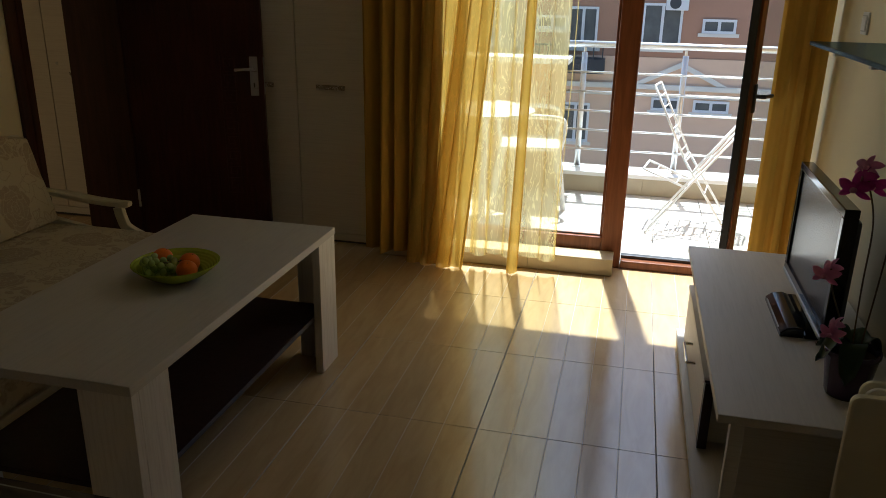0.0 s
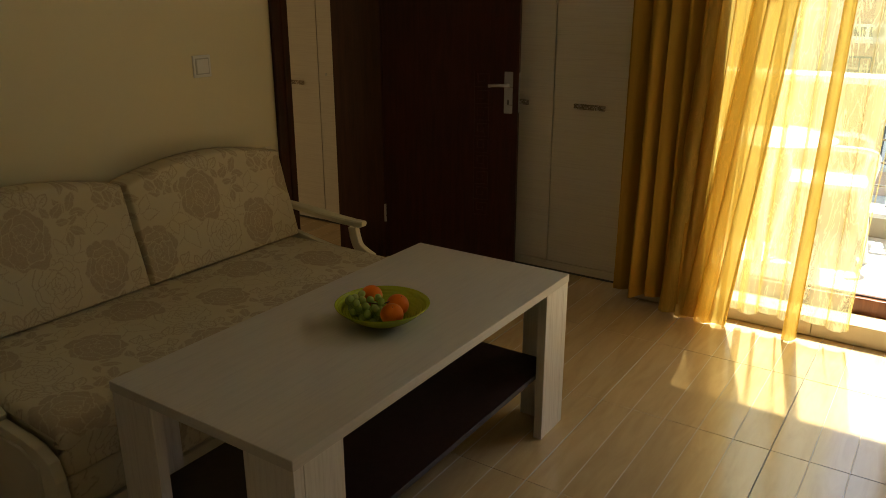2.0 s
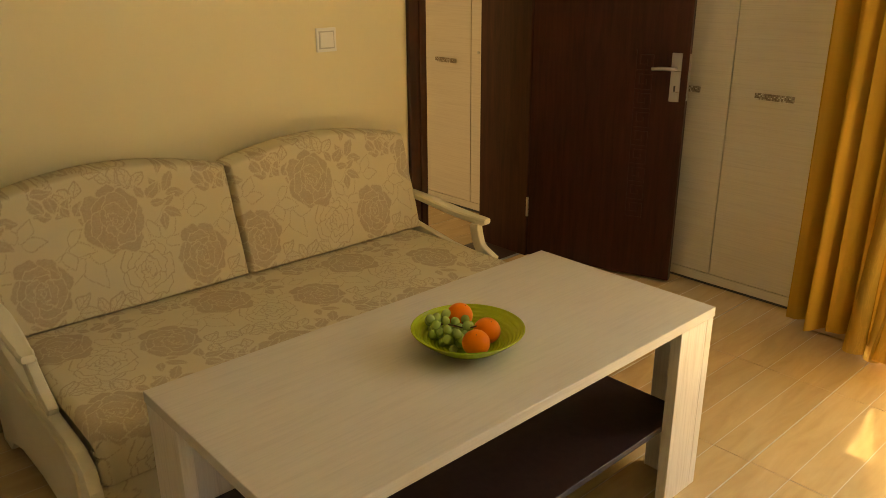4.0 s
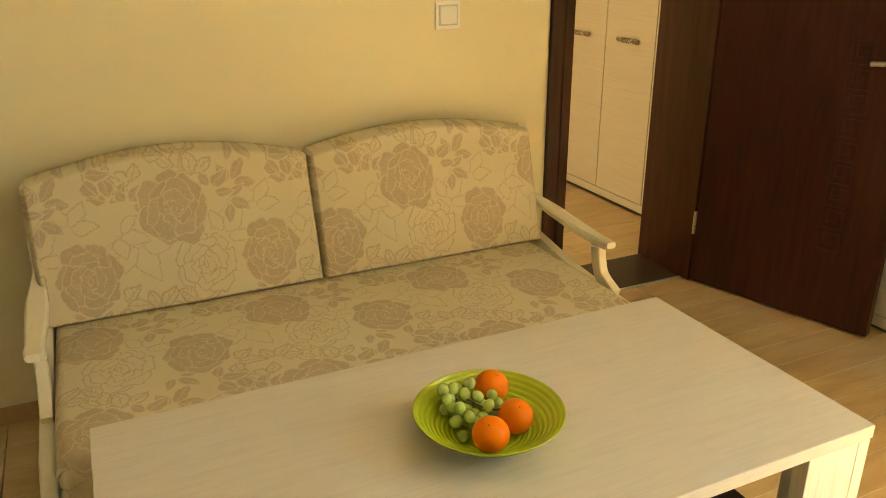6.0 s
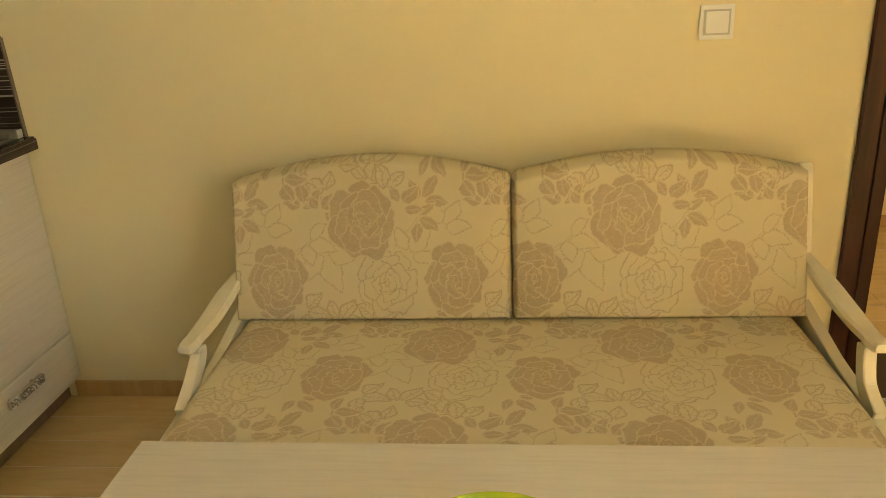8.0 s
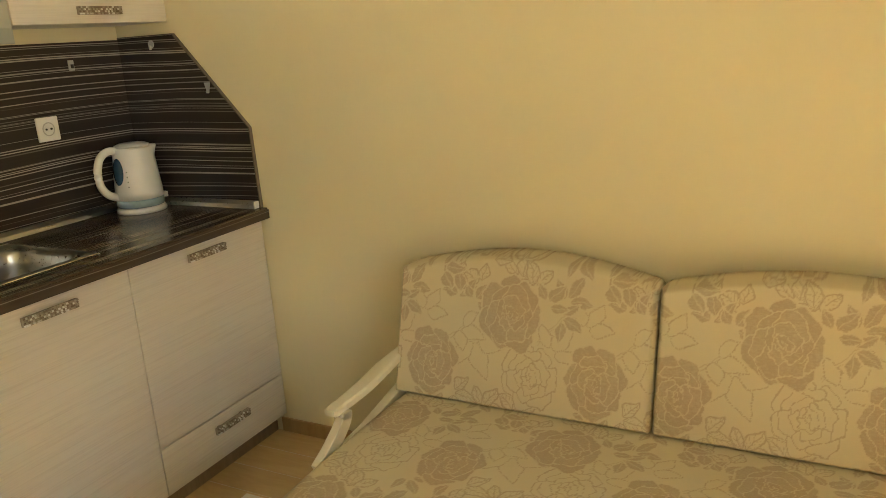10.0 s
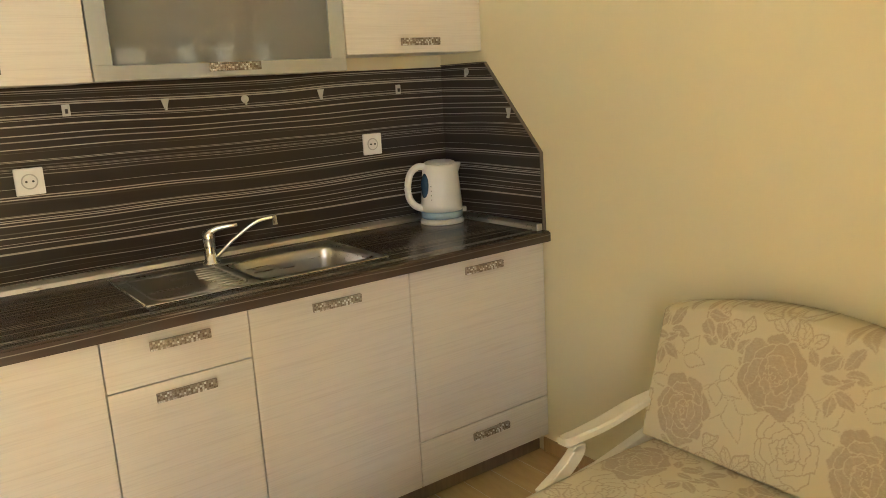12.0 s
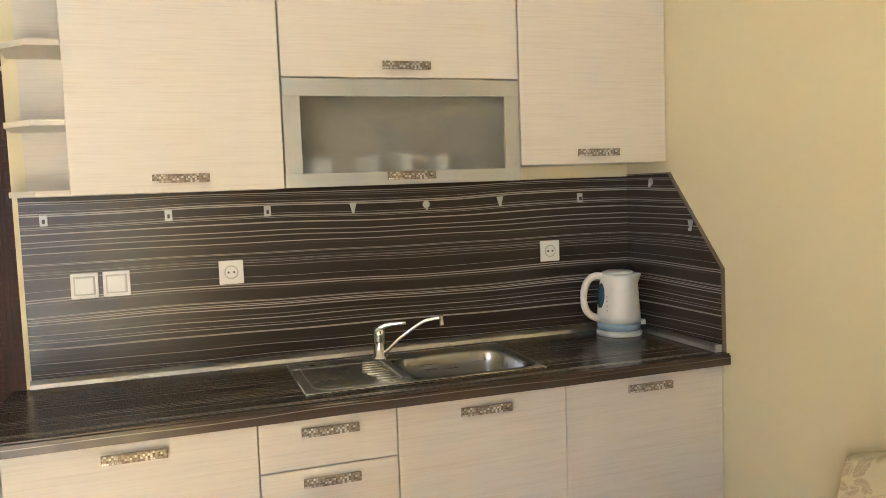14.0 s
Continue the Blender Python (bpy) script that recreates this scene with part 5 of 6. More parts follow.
# ---- wardrobes ----
def wardrobe(x0, x1, y, joints, label, handles):
    w = thing("built_in_wardrobe", ((x0 + x1) / 2, y + 0.28, 0), label, "wardrobe", "built-in wardrobes")
    bm = box(x0, x0 + 0.018, y + 0.02, y + 0.58, 0, 2.52)
    bx(bm, x1 - 0.018, x1, y + 0.02, y + 0.58, 0, 2.52)
    bx(bm, x0 + 0.018, x1 - 0.018, y + 0.57, y + 0.58, 0, 2.52)
    bx(bm, x0 + 0.018, x1 - 0.018, y + 0.02, y + 0.57, 2.50, 2.52)
    part("body", bm, LAM_H, w)
    part("plinth", box(x0 + 0.018, x1 - 0.018, y + 0.004, y + 0.025, 0.012, 0.055, 0.001, 1), LAM_H, w)
    # Dark strip stands in for the shadow gap below the plinth.
    part("shadow_gap", box(x0 + 0.018, x1 - 0.018, y + 0.008, y + 0.025, 0.0, 0.0115), DARKPLASTIC, w, "dark strip for the shadow gap along the floor")
    edges = [x0] + joints + [x1]
    for (a, b), hx in zip(zip(edges, edges[1:]), handles):
        d = part("door", box(a + 0.0028, b - 0.0028, y, y + 0.018, 0.060, 2.50, 0.0015, 1), LAM_H, w)
        if hx is not None:
            bead_handle(d, hx, y, 0.903, -1)
    return w


wardrobe(-3.14, -1.80, 6.792, [-2.72, -2.240], "tall washed pale wood built-in wardrobe behind the open door", [None, -2.455, -2.032])
wardrobe(-4.735, -3.45, 6.822, [-4.286, -3.876], "tall washed pale wood hall wardrobe seen through the doorway", [-4.506, -4.073, -3.63])
part_lock = thing("wardrobe_lock", (-3.812, 6.8195, 0.962), "small brass cylinder lock on the hall wardrobe", "lock")
bm = lathe(bmesh.new(), [(0, 0), (0.009, 0), (0.009, 0.004), (0, 0.005)], seg=14)
bmesh.ops.rotate(bm, verts=bm.verts, cent=(0, 0, 0), matrix=Matrix.Rotation(radians(90), 3, "X"))
bmesh.ops.translate(bm, verts=bm.verts, vec=(-3.812, 6.8215, 0.962))
part("cylinder", bm, STEEL, part_lock)

# ---- curtains ----
def curtain(name, x0, x1, y, z0, z1, folds, depth, material, seed, label, spread=0.0, bend=0.0, lean=0.0, edge=0.0, gather=1.0, over=0.35, pleat=False):
    """Hanging cloth with folds that widen downward."""
    rng = random.Random(seed)
    cols, rows = int(folds * 22), 44
    phase = [rng.uniform(0, 6.28) for _ in range(6)]
    weights = [rng.uniform(0.6, 1.3) for _ in range(60)]
    bm = bmesh.new()
    grid = []
    for j in range(rows + 1):
        t = j / rows
        z = z1 + (z0 - z1) * t
        row = []
        for i in range(cols + 1):
            u = i / cols
            warp = u + 0.018 * math.sin(u * 9 + phase[0]) + 0.010 * math.sin(u * 23 + phase[1] + t)
            k = warp * folds
            amp = depth * (0.55 + 0.45 * t) * weights[int(max(0, k)) % 60]
            amp *= 0.9 + 0.2 * math.sin(phase[2] + 3 * t + 6 * u)
            yy = y + amp * math.sin(2 * math.pi * k + 0.35 * math.sin(2.2 * t + phase[3])) + 0.25 * amp * math.sin(4 * math.pi * k + phase[4] + t)
            if pleat:
                yy = y + amp * (1 - 2 * abs(math.sin(math.pi * (k + 0.05 * math.sin(2.2 * t + phase[3]))))) + 0.12 * amp * math.sin(5 * math.pi * k + phase[4] + t)
            mid = (x0 + x1) / 2
            xx = x0 + (x1 - x0) * u ** gather
            xx = mid + (xx - mid) * (1 + spread * (t - 0.5)) + lean * t ** 1.3 + bend * math.sin(math.pi * t) * (u - 0.5)
            xx += over * amp * math.cos(2 * math.pi * k)
            zz = z + (0.008 * math.sin(2 * math.pi * k * 0.5 + phase[5]) if j == rows else 0)
            row.append(bm.verts.new((xx, yy + edge * t * u, zz)))
        grid.append(row)
    for a, b in zip(grid, grid[1:]):
        for i in range(cols):
            bm.faces.new((a[i], a[i + 1], b[i + 1], b[i]))
    return part(name, bm, material, None, "", True)


left = thing("curtain", (-1.62, 6.70, 0.03), "heavy mustard yellow curtain hanging in deep folds", "curtain", "mustard curtains")
ob = curtain("cloth", -1.790, -1.34, 6.600, 0.06, 2.45, 5.5, 0.060, MUSTARD, 3, "", over=0.25, pleat=True)
ob.parent, ob.location = left, -ORIGIN[left.name]
right = thing("curtain", (0.26, 6.365, 0.03), "heavy mustard yellow curtain bunched beside the balcony door", "curtain", "mustard curtains")
ob = curtain("cloth", 0.172, 0.375, 6.365, 0.02, 2.45, 3.0, 0.028, MUSTARD, 8, "", over=0.2, pleat=True)
ob.parent, ob.location = right, -ORIGIN[right.name]
sheer = thing("sheer_curtain", (-1.1, 6.60, 0.02), "translucent yellow organza curtain half across the window", "curtain")
ob = curtain("cloth", -1.34, -0.70, 6.600, 0.085, 2.45, 7.5, 0.022, SHEER, 12, "", spread=0.06, lean=-0.03, over=1.3)
ob.parent, ob.location = sheer, -ORIGIN[sheer.name]
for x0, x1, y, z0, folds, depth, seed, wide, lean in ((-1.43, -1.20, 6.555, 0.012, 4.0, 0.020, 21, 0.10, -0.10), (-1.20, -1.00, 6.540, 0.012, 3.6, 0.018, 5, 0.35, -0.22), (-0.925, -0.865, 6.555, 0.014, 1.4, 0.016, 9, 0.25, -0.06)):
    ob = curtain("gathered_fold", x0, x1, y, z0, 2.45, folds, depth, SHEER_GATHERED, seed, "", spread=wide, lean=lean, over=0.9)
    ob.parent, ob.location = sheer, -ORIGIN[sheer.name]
part("hem", tube(bmesh.new(), curve_pts([(-0.705, 6.60, 2.4), (-0.70, 6.605, 1.3), (-0.72, 6.595, 0.6), (-0.735, 6.60, 0.09)], 8), 0.0022, 6), SHEER, sheer, "stitched hem edge")
rod = thing("curtain_rod", (-0.75, 6.68, 2.45), "brown wooden curtain rod over the balcony door", "curtain rod")
part("rod", tube(bmesh.new(), [(-2.0, 6.64, 2.47), (0.395, 6.64, 2.47)], 0.014, 12), FRAMEWOOD, rod, smooth=True)
for x in (-1.95, -0.8, 0.25):
    part("bracket", box(x - 0.01, x + 0.01, 6.64, 6.80, 2.45, 2.456), FRAMEWOOD, rod)

# ---- television unit ----
TVX0, TVY0, TVY1, TVZ = -0.124, 4.562, 5.948, 0.437
tv = thing("tv_unit", (0.10, 5.27, 0), "washed pale wood television bench with a hanging drawer", "tv bench")
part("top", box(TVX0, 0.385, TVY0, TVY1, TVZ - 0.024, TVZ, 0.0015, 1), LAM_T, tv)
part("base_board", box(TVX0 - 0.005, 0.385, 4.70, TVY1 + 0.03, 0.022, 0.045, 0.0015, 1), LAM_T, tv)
part("leg", box(-0.085, -0.05, TVY0 + 0.03, TVY0 + 0.06, 0.0, TVZ - 0.0245, 0.001, 1), LAM_H, tv)
part("side_panel", box(-0.045, 0.385, TVY0 + 0.085, TVY0 + 0.10, 0.0455, TVZ - 0.0245, 0.001, 1), LAM_H, tv, "recessed side panel in the shade")
part("side_panel", box(-0.06, 0.385, TVY1 - 0.05, TVY1 - 0.025, 0.0455, TVZ - 0.0245, 0.001, 1), LAM_H, tv)
part("back_panel", box(0.3755, 0.387, TVY0 + 0.101, TVY1 - 0.051, 0.046, TVZ - 0.0245), LAM_H, tv)
for y in (4.75, 5.85):
    part("foot", box(-0.09, -0.05, y - 0.02, y + 0.02, 0.0, 0.0215), DARKPLASTIC, tv)
dr = part("drawer", box(-0.105, 0.28, 5.05, 5.86, 0.06, 0.275, 0.001, 1), LAM_H, tv)
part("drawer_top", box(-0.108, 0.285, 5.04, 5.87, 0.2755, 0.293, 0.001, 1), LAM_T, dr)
part("drawer_side", box(-0.104, -0.075, 5.018, 5.049, 0.05, 0.285), WENGE, dr, "dark brown drawer side")
bm = tube(bmesh.new(), [(-0.106, 5.33, 0.20), (-0.135, 5.33, 0.20), (-0.135, 5.49, 0.20), (-0.106, 5.49, 0.20)], 0.006, 8)
part("handle", bm, CHROME, dr, "chrome bow handle")

tele = thing("television", (0.205, 5.35, TVZ), "black flat television with a silver lower edge", "television")
ya, yb, za, zb = 4.962, 5.600, 0.497, 0.892
bm = bmesh.new()
for a, b, c, d in ((ya, yb, zb - 0.025, zb), (ya, ya + 0.028, za + 0.03, zb - 0.025), (yb - 0.028, yb, za + 0.03, zb - 0.025), (ya, yb, za, za + 0.03)):
    bx(bm, 0.185, 0.225, a, b, c, d, 0.003)
part("bezel", bm, BLACKGLOSS, tele)
part("screen", box(0.192, 0.20, ya + 0.027, yb - 0.027, za + 0.029, zb - 0.024), SCREEN, tele, "dark grey switched-off screen")
part("silver_strip", box(0.181, 0.19, ya + 0.01, yb - 0.01, za - 0.004, za + 0.008, 0.002), ALU, tele, "silver lower strip")
part("back_shell", box(0.201, 0.255, ya + 0.06, yb - 0.06, za + 0.04, zb - 0.05, 0.012), DARKPLASTIC, tele)
part("neck", box(0.205, 0.235, 5.22, 5.34, TVZ + 0.012, za + 0.06, 0.004), BLACKGLOSS, tele)
part("foot", box(0.175, 0.285, 5.10, 5.46, TVZ + 0.0005, TVZ + 0.012, 0.004), BLACKGLOSS, tele)

stb = thing("set_top_box", (0.10, 5.22, TVZ), "glossy black rounded set-top box on the television bench", "set-top box")
bm = prism(bmesh.new(), [(0.103, TVZ + 0.001), (0.172, TVZ + 0.001), (0.172, TVZ + 0.030), (0.152, TVZ + 0.036), (0.122, TVZ + 0.030), (0.103, TVZ + 0.014)], "y", 5.10, 5.41, 0.004)
part("case", bm, BLACKGLOSS, stb)
part("light_bar", box(0.1025, 0.106, 5.14, 5.38, TVZ + 0.014, TVZ + 0.017), ALU, stb, "silver bar")

# orchid
PX, PY = 0.215, 4.765
orch = thing("orchid", (PX, PY, TVZ), "magenta orchid in a dark purple pot", "plant", local=True)
pot = part("pot", lathe(bmesh.new(), [(0, 0), (0.048, 0), (0.052, 0.01), (0.066, 0.115), (0.070, 0.12), (0.070, 0.132), (0.063, 0.132), (0.060, 0.11), (0, 0.108)], seg=36), POT, orch, smooth=True)
part("bark", lathe(bmesh.new(), [(0, 0.116), (0.03, 0.120), (0.0605, 0.112), (0.0605, 0.109)], seg=18), STEM, pot)


def big_leaf(ang, length, droop, width=0.032):
    bm = bmesh.new()
    rows = []
    for i in range(13):
        t = i / 12
        r, z = 0.01 + length * t, 0.12 + 0.05 * math.sin(math.pi * min(1, t * 1.2)) - droop * t * t
        w = width * math.sin(math.pi * (0.12 + 0.86 * t)) ** 0.7
        c, s = math.cos(ang), math.sin(ang)
        rows.append([bm.verts.new((r * c - k * w * s, r * s + k * w * c, z + 0.012 * abs(k))) for k in (-1, -0.5, 0, 0.5, 1)])
    for a, b in zip(rows, rows[1:]):
        for k in range(4):
            bm.faces.new((a[k], a[k + 1], b[k + 1], b[k]))
    bmesh.ops.solidify(bm, geom=bm.faces[:], thickness=0.002)
    part("leaf", bm, LEAF, orch, "dark green leaf", smooth=True)


for a, l, d in ((3.3, 0.08, 0.03), (4.4, 0.10, 0.05), (1.6, 0.12, 0.06), (0.3, 0.07, 0.02), (2.4, 0.09, 0.02)):
    big_leaf(a, l, d)
stems = [[(0.0, 0.01, 0.11), (-0.01, 0.0, 0.30), (-0.02, -0.02, 0.48), (-0.06, -0.05, 0.60)], [(0.015, 0, 0.11), (0.03, 0.01, 0.32), (0.035, 0.0, 0.52), (0.02, -0.02, 0.66)], [(-0.005, -0.01, 0.11), (-0.05, -0.01, 0.22), (-0.085, -0.03, 0.30), (-0.10, -0.04, 0.36)]]
for s in stems:
    part("stem", tube(bmesh.new(), curve_pts(s, 8), 0.0022, 6), STEM, orch)


def flower(at, face, size):
    f = Vector(face).normalized()
    rot = f.to_track_quat("Z", "Y").to_matrix()
    spec = [(90, 1.0, 0.42), (210, 1.0, 0.40), (330, 1.0, 0.40), (20, 1.05, 0.62), (160, 1.05, 0.62)]
    bm = bmesh.new()
    for ang, ln, wd in spec:
        rows = []
        for i in range(7):
            t = i / 6
            w = wd * size * math.sin(math.pi * (0.08 + 0.9 * t)) ** 0.6
            zz = size * (0.12 * math.sin(math.pi * t) - 0.25 * t * t + (0.06 if wd > 0.5 else 0))
            ca, sa = math.cos(radians(ang)), math.sin(radians(ang))
            r = size * ln * t
            rows.append([bm.verts.new(Vector(at) + rot @ Vector((r * ca - k * w * sa * 0.5, r * sa + k * w * ca * 0.5, zz + 0.08 * size * abs(k) * (1 - t)))) for k in (-1, 0, 1)])
        for a, b in zip(rows, rows[1:]):
            for k in range(2):
                bm.faces.new((a[k], a[k + 1], b[k + 1], b[k]))
    bmesh.ops.solidify(bm, geom=bm.faces[:], thickness=0.0012)
    fl = part("flower", bm, PETAL if size > 0.036 else PETALPALE, orch, "magenta orchid flower", smooth=True)
    bm = ball(bmesh.new(), Vector(at) + rot @ Vector((0, -0.004, 0.008)), size * 0.22, 8, 6, (1, 1, 0.8))
    part("lip", bm, PETALPALE, fl, "pale pink lip")


for at, face, size in (((-0.075, -0.06, 0.60), (-0.5, -0.8, 0.1), 0.042), ((-0.058, -0.05, 0.625), (-0.9, -0.4, 0.3), 0.038), ((-0.035, -0.045, 0.605), (-0.2, -0.9, 0.2), 0.04), ((-0.05, -0.04, 0.65), (-0.6, -0.7, 0.5), 0.034), ((-0.10, -0.045, 0.37), (-0.5, -0.8, 0.2), 0.036), ((-0.085, -0.03, 0.385), (-0.8, -0.5, 0.4), 0.03), ((-0.062, -0.05, 0.215), (-0.6, -0.8, 0.2), 0.034), ((-0.052, -0.035, 0.235), (-0.8, -0.3, 0.5), 0.028)):
    flower((at[0] - 0.012, at[1], at[2] - 0.026), face, size)

# wall shelf and socket over the television
shf = thing("glass_wall_shelf", (0.23, 5.1, 1.31), "frosted glass wall shelf on grey metal brackets", "shelf")
part("glass_board", box(0.128, 0.392, 4.62, 5.50, 1.291, 1.303, 0.002), SHELFGLASS, shf, "pale frosted glass board")
for y in (4.80, 5.18):
    b = part("bracket", box(0.380, EAST, y - 0.05, y + 0.05, 1.26, 1.40, 0.003), ALU, shf, "grey metal bracket plate")
    bm = lathe(bmesh.new(), [(0, 0), (0.012, 0), (0.010, 0.005), (0, 0.006)], seg=14)
    bmesh.ops.rotate(bm, verts=bm.verts, cent=(0, 0, 0), matrix=Matrix.Rotation(radians(-90), 3, "Y"))
    bmesh.ops.translate(bm, verts=bm.verts, vec=(0.38, y, 1.365))
    part("screw_cap", bm, CHROME, b, "chrome screw cap")
    part("grip", box(0.135, 0.38, y - 0.012, y + 0.012, 1.282, 1.2905, 0.002), ALU, b)
switch((EAST, 5.96, 1.345), 90, 0.04, "white aerial outlet on the cream wall")

# oil radiator at the end of the bench
rad = thing("oil_radiator", (0.20, 4.47, 0), "off-white finned oil radiator beside the television bench", "radiator")
panel = rounded(0.114, 0.305, 0.06, 0.630, 0.022)
part("end_panel", prism(bmesh.new(), panel, "y", 4.372, 4.392, 0.006), CREAMWOOD, rad)
for k in range(4):
    y = 4.402 + 0.038 * k
    part("fin", prism(bmesh.new(), rounded(0.172, 0.295, 0.09, 0.60, 0.03), "y", y, y + 0.012, 0.004), CREAMWOOD, rad)
part("core_pipe", tube(bmesh.new(), [(0.235, 4.39, 0.14), (0.235, 4.53, 0.14)], 0.018, 12), CREAMWOOD, rad)
part("core_pipe", tube(bmesh.new(), [(0.235, 4.39, 0.55), (0.235, 4.53, 0.55)], 0.018, 12), CREAMWOOD, rad)
for y in (4.40, 4.52):
    part("foot", box(0.15, 0.30, y - 0.012, y + 0.012, 0.0, 0.10, 0.004), DARKPLASTIC, rad)

# ---- on the balcony ----
rack = thing("drying_rack", (0.0, 7.72, 0.0), "white folding wire clothes drying rack on the balcony", "drying rack")


def ladder(name, a, b, half, rungs, r=0.0075):
    """Two parallel bars from a to b, joined by rungs; half: half the distance, along y."""
    a, b, h = Vector(a), Vector(b), Vector((0.02, half, 0))
    bm = bmesh.new()
    for s in (-1, 1):
        tube(bm, [a + s * h, b + s * h], r, 8)
    tube(bm, [a - h, a + h], r, 8)
    tube(bm, [b - h, b + h], r, 8)
    fr = part(name, bm, WHITEMETAL, rack, smooth=True)
    bm = bmesh.new()
    for k in range(1, rungs):
        p = a + (b - a) * k / rungs
        tube(bm, [p - h, p + h], r * 0.6, 6)
    part("wire", bm, WHITEMETAL, fr)


ladder("leg_frame", (-0.24, 7.63, 0.008), (0.26, 7.82, 0.62), 0.13, 2)
ladder("leg_frame", (0.25, 7.84, 0.008), (-0.04, 7.84, 0.44), 0.13, 2)
ladder("upper_wing", (-0.03, 7.84, 0.42), (-0.26, 7.86, 0.88), 0.10, 7)
ladder("upper_wing", (0.02, 7.80, 0.36), (0.28, 7.84, 0.70), 0.10, 6)
ladder("side_wing", (-0.28, 7.86, 0.36), (0.0, 7.86, 0.25), 0.13, 4)

tabl = thing("balcony_table", (-1.30, 7.50, 0.0), "round white balcony table", "table", local=True)
part("top", lathe(bmesh.new(), [(0, 0.70), (0.30, 0.70), (0.315, 0.708), (0.315, 0.722), (0.30, 0.728), (0, 0.728)], seg=40), WHITE, tabl, smooth=False)
part("column", tube(bmesh.new(), [(0, 0, 0.02), (0, 0, 0.70)], 0.025, 12), WHITEMETAL, tabl)
part("foot", lathe(bmesh.new(), [(0, 0), (0.2, 0), (0.19, 0.015), (0.04, 0.03), (0, 0.03)], seg=28), WHITEMETAL, tabl)


def balcony_chair():
    c = thing("balcony_chair", (0, 0, 0), "white plastic balcony chair with curved arms", "chair", "balcony chairs", local=True)
    part("seat", box(-0.22, 0.22, -0.21, 0.21, 0.40, 0.43, 0.012), WHITE, c)
    for k in range(5):
        x = -0.16 + 0.08 * k
        part("back_slat", prism(bmesh.new(), [(0.19, 0.44), (0.21, 0.44), (0.268, 0.76), (0.252, 0.77)], "x", x - 0.012, x + 0.012, 0.003), WHITE, c)
    part("back_rail", box(-0.21, 0.21, 0.245, 0.27, 0.765, 0.80, 0.008), WHITE, c)
    for s in (-1, 1):
        part("arm", tube(bmesh.new(), curve_pts([(s * 0.21, 0.26, 0.66), (s * 0.25, 0.05, 0.64), (s * 0.25, -0.16, 0.63), (s * 0.235, -0.22, 0.58), (s * 0.22, -0.20, 0.42)], 6), 0.016, 8), WHITE, c, smooth=True)
        for y0, y1 in ((-0.19, -0.24), (0.18, 0.25)):
            part("leg", tube(bmesh.new(), [(s * 0.19, y0, 0.405), (s * 0.23, y1, 0.0)], 0.018, 8), WHITE, c)
    return c


first = balcony_chair()
first.matrix_world = pose(-1.08, 8.06, 0, 0, 0, 100)
copy_thing(first, pose(-1.95, 7.60, 0, 0, 0, 120))
basin = thing("plastic_basin", (-1.02, 7.10, 0), "pale plastic basin on the balcony floor", "basin", local=True)
part("body", lathe(bmesh.new(), [(0, 0.004), (0.16, 0.0), (0.17, 0.01), (0.215, 0.10), (0.225, 0.10), (0.225, 0.106), (0.21, 0.106), (0.165, 0.012), (0, 0.012)], seg=36), plain("pale plastic", (0.70, 0.71, 0.70), 0.35), basin, smooth=True)

# ---- the house across the street ----
FAR, S = 32.0, 1.695
house = thing("apartment_building", (0, FAR, -9), "mauve and beige apartment building with pale trim in the sun", "building")


def hx(x):
    return -0.41 + (x + 0.41) * S


def hz(z):
    return 1.492 + (z - 1.492) * S


BAND = hz(-0.50)
part("upper_wall", box(-16, 16, FAR, FAR + 8, BAND + 0.95, 11.0), MAUVE, house, "mauve upper storeys")
part("lower_wall", box(-16, 16, FAR - 0.05, FAR + 8, -9.0, BAND + 0.95), PINKBEIGE, house, "pinkish beige lower storeys")
part("roof", box(-16.4, 16.4, FAR - 0.5, FAR + 8.4, 11.0, 11.3), TRIMWHITE, house)
part("cornice", box(-16, 16, FAR - 0.22, FAR - 0.051, BAND - 0.16, BAND + 0.02, 0.02), TRIMWHITE, house)
part("cornice", box(-16, 16, FAR - 0.14, FAR - 0.051, BAND - 0.42, BAND - 0.32, 0.02), TRIMWHITE, house)
part("cornice", box(-16, 16, FAR - 0.14, FAR - 0.051, BAND - 3.4, BAND - 3.15, 0.02), TRIMWHITE, house)
for x in (-10.5, -4.6, 1.17, 6.9, 12.7):
    w = 1.62
    for s in (-1, 1):
        pts = [(x + s * w, BAND + 0.03), (x + s * (w - 0.35), BAND + 0.03), (x, BAND + 0.64), (x, BAND + 0.83)]
        part("pediment", prism(bmesh.new(), pts, "y", FAR - 0.20, FAR - 0.052), TRIMWHITE, house)


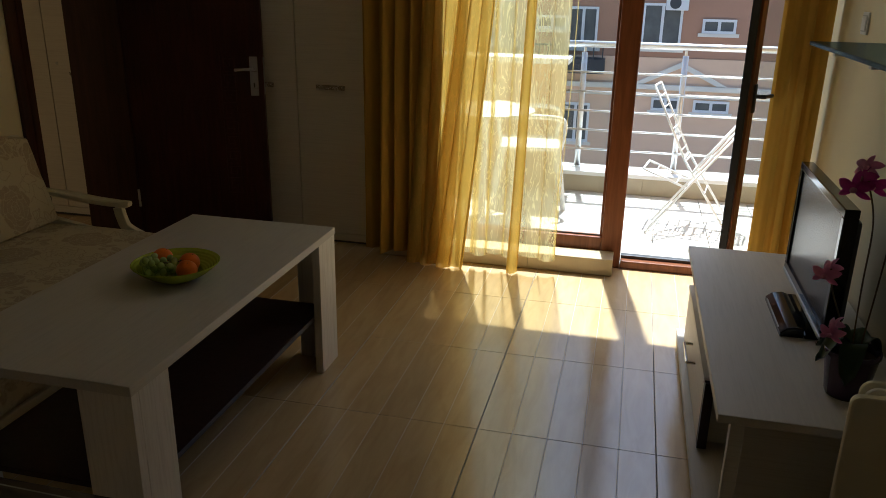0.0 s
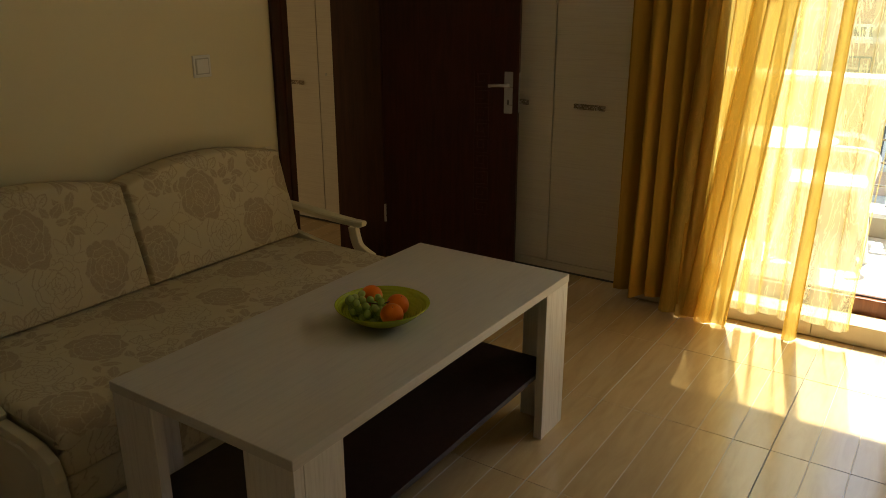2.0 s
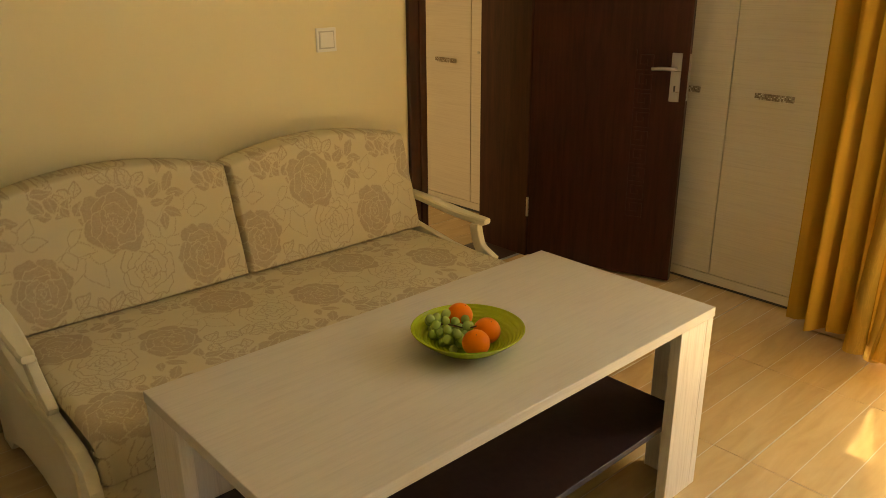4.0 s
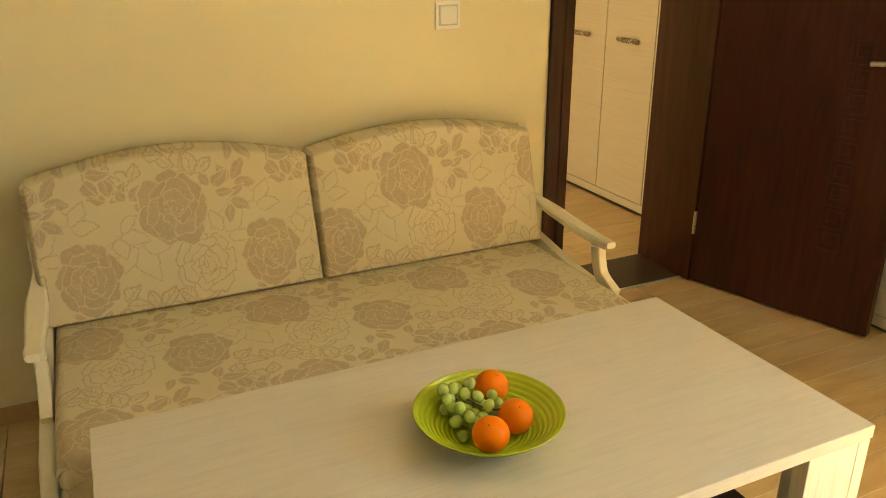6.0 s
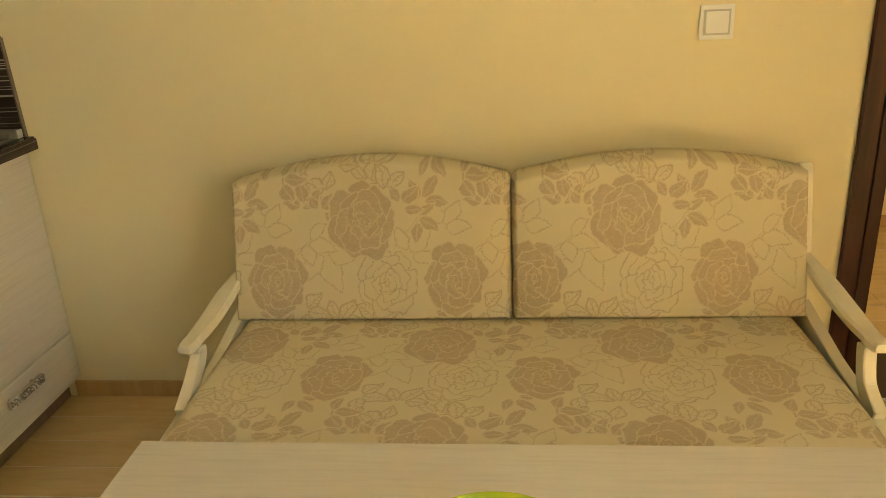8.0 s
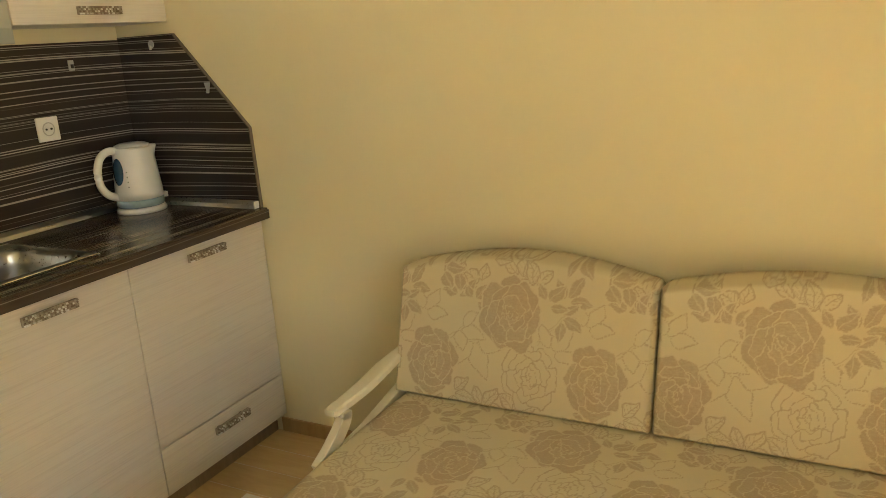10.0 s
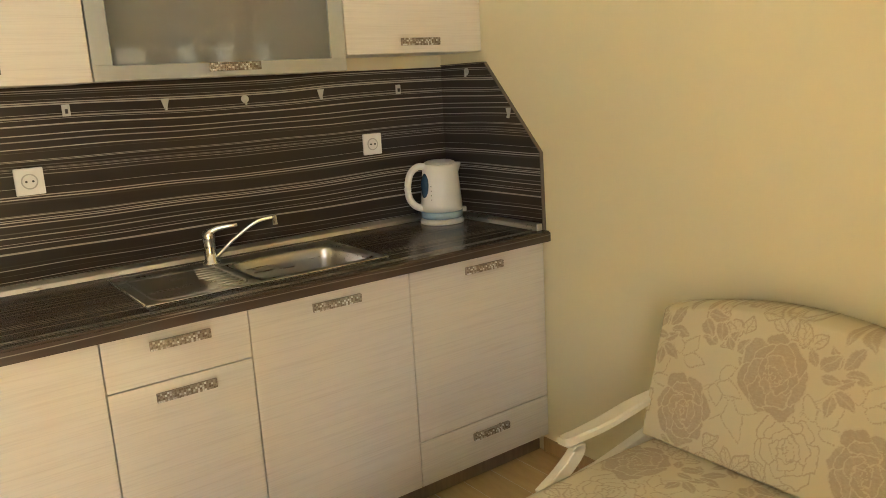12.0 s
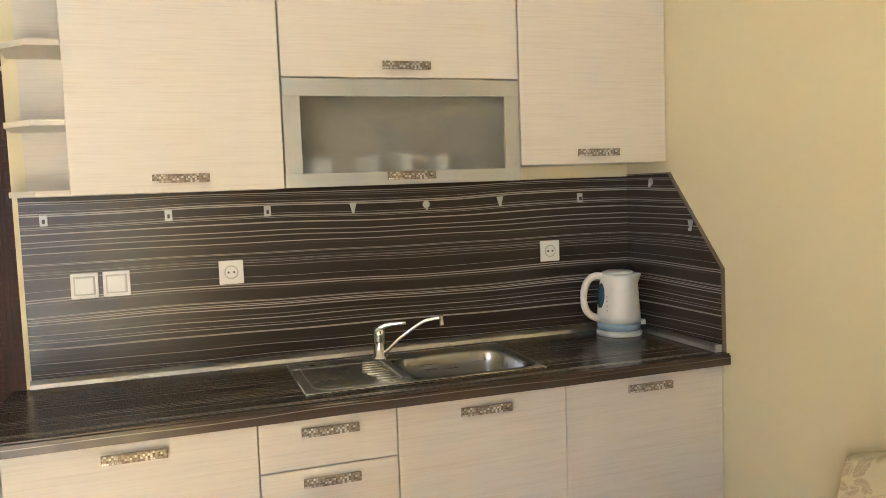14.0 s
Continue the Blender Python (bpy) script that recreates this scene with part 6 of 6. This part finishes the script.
def far_window(x0, x1, z0, z1, wall_y, leaves=2, sill=True):
    w, ya, yb = 0.085, wall_y - 0.09, wall_y - 0.002
    rings = []
    for i, y in ((0, yb), (0, ya), (w, ya), (w, yb)):
        rings.append([(x0 + i, y, z0 + i), (x1 - i, y, z0 + i), (x1 - i, y, z1 - i), (x0 + i, y, z1 - i)])
    fr = bmesh.new()
    loops(fr, rings, False)
    win = part("window", fr, WHITE, house, "white framed window")
    part("sill", box(x0 - 0.12, x1 + 0.12, wall_y - 0.12, wall_y - 0.001, z0 - 0.12, z0 - 0.003), TRIMWHITE, win)
    for k in range(1, leaves):
        x = x0 + (x1 - x0) * k / leaves
        part("mullion", box(x - 0.05, x + 0.05, wall_y - 0.085, wall_y - 0.031, z0 + w, z1 - w), WHITE, win)
    part("pane", box(x0 + w, x1 - w, wall_y - 0.03, wall_y - 0.003, z0 + w, z1 - w), FARGLASS, win)


for k in range(-3, 4):
    o = 5.75 * k
    far_window(hx(0.84) + o, hx(1.50) + o, hz(0.58), hz(0.86), FAR)
    far_window(hx(-0.36) + o, hx(0.44) + o, hz(0.25), hz(1.15), FAR)
    far_window(hx(0.84) + o, hx(1.56) + o, hz(-1.03), hz(-0.78), FAR - 0.05)
    far_window(hx(-0.02) + o, hx(0.56) + o, hz(-1.03), hz(-0.76), FAR - 0.05)
    if k <= 0:
        far_window(hx(-1.88) + o, hx(-1.26) + o, hz(0.22), hz(1.05), FAR)
        far_window(hx(-1.90) + o, hx(-1.30) + o, hz(-1.80), hz(-0.95), FAR - 0.05)
    for up in (1.65, 3.3):
        far_window(hx(0.84) + o, hx(1.50) + o, hz(0.58 + up), hz(0.86 + up), FAR)
        far_window(hx(-0.36) + o, hx(0.44) + o, hz(0.25 + up), hz(1.15 + up), FAR)
balc = part("balcony", box(hx(-3.6), hx(-1.05), FAR - 0.9, FAR - 0.001, hz(-0.28), hz(0.02), 0.02), plain("dark slate cladding", (0.05, 0.048, 0.05), 0.6), house, "dark clad balcony")
bm = bmesh.new()
for k in range(14):
    x = hx(-3.55) + k * 0.32
    tube(bm, [(x, FAR - 0.85, hz(0.02)), (x, FAR - 0.85, hz(0.02) + 0.45)], 0.02, 6)
bx(bm, hx(-3.6), hx(-1.05), FAR - 0.88, FAR - 0.82, hz(0.02) + 0.42, hz(0.02) + 0.48)
part("balustrade", bm, DARKPLASTIC, balc)
ac = thing("air_conditioner", (hx(0.30), FAR - 0.3, hz(1.02)), "white air conditioner on the facade", "air conditioner")
part("case", box(hx(0.08), hx(0.52), FAR - 0.4, FAR - 0.005, hz(1.02), hz(1.30), 0.02), WHITE, ac)
bm = lathe(bmesh.new(), [(0, 0), (0.19, 0), (0.19, 0.01), (0, 0.012)], seg=24)
bmesh.ops.rotate(bm, verts=bm.verts, cent=(0, 0, 0), matrix=Matrix.Rotation(radians(90), 3, "X"))
bmesh.ops.translate(bm, verts=bm.verts, vec=(hx(0.26), FAR - 0.402, hz(1.16)))
part("fan_grille", bm, DARKPLASTIC, ac)

# ---- floor tiles ----
solid("floor", box(WEST - 0.275, EAST, ENTRY - 0.15, FY0, -0.16, -0.0095), GROUT_DARK, "wood-look tiled floor bed", "floor", "structure")
solid("floor_hall", box(HALL_W, WEST - 0.276, HALL_S, 7.40, -0.16, -0.0095), GROUT_DARK, "hall floor bed", "floor", "structure")


def tile_mesh(w, d):
    bm = box(0, w, 0, d, -0.009, -0.0007, index=1)
    n = max(1, round(w / 0.12))
    s = w / n
    for k in range(n):
        bx(bm, k * s + 0.0010, (k + 1) * s - 0.0010, 0, d, -0.0088, 0.0, 0.0006, 1)
    me = bpy.data.meshes.new("tile")
    bm.to_mesh(me)
    bm.free()
    me.materials.append(TILE)
    me.materials.append(GROUT)
    return me


FX, FY, SIDE = -0.825, 5.022, 0.600
paving = thing("floor_tiles", (-1.4, 4.4, -0.009), "glossy light brown wood-look floor tiles", "floor tiles", kind="structure")
hall_paving = thing("hall_floor_tiles", (-4.1, 5.5, -0.009), "light brown wood-look hall floor tiles", "floor tiles", kind="structure")
MESHES = {}


def pave(owner, x0, x1, y0, y1):
    base = ORIGIN[owner.name]
    i0, j0 = math.floor((x0 - FX) / SIDE), math.floor((y0 - FY) / SIDE)
    for i in range(i0, math.ceil((x1 - FX) / SIDE)):
        for j in range(j0, math.ceil((y1 - FY) / SIDE)):
            a, b = max(x0, FX + i * SIDE + 0.0012), min(x1, FX + (i + 1) * SIDE - 0.0012)
            c, d = max(y0, FY + j * SIDE + 0.0012), min(y1, FY + (j + 1) * SIDE - 0.0012)
            if b - a < 0.01 or d - c < 0.01:
                continue
            key = (round(b - a, 4), round(d - c, 4))
            if key not in MESHES:
                MESHES[key] = tile_mesh(*key)
            t = new("tile", MESHES[key])
            t.parent = owner
            t.location = Vector((a, c, 0)) - base


pave(paving, WEST, EAST, SOUTH + 0.0, FY0 - 0.012)
pave(paving, KEND, EAST, ENTRY - 0.0, SOUTH - 0.0012)
pave(hall_paving, HALL_W, WEST - 0.277, HALL_S, 6.83)
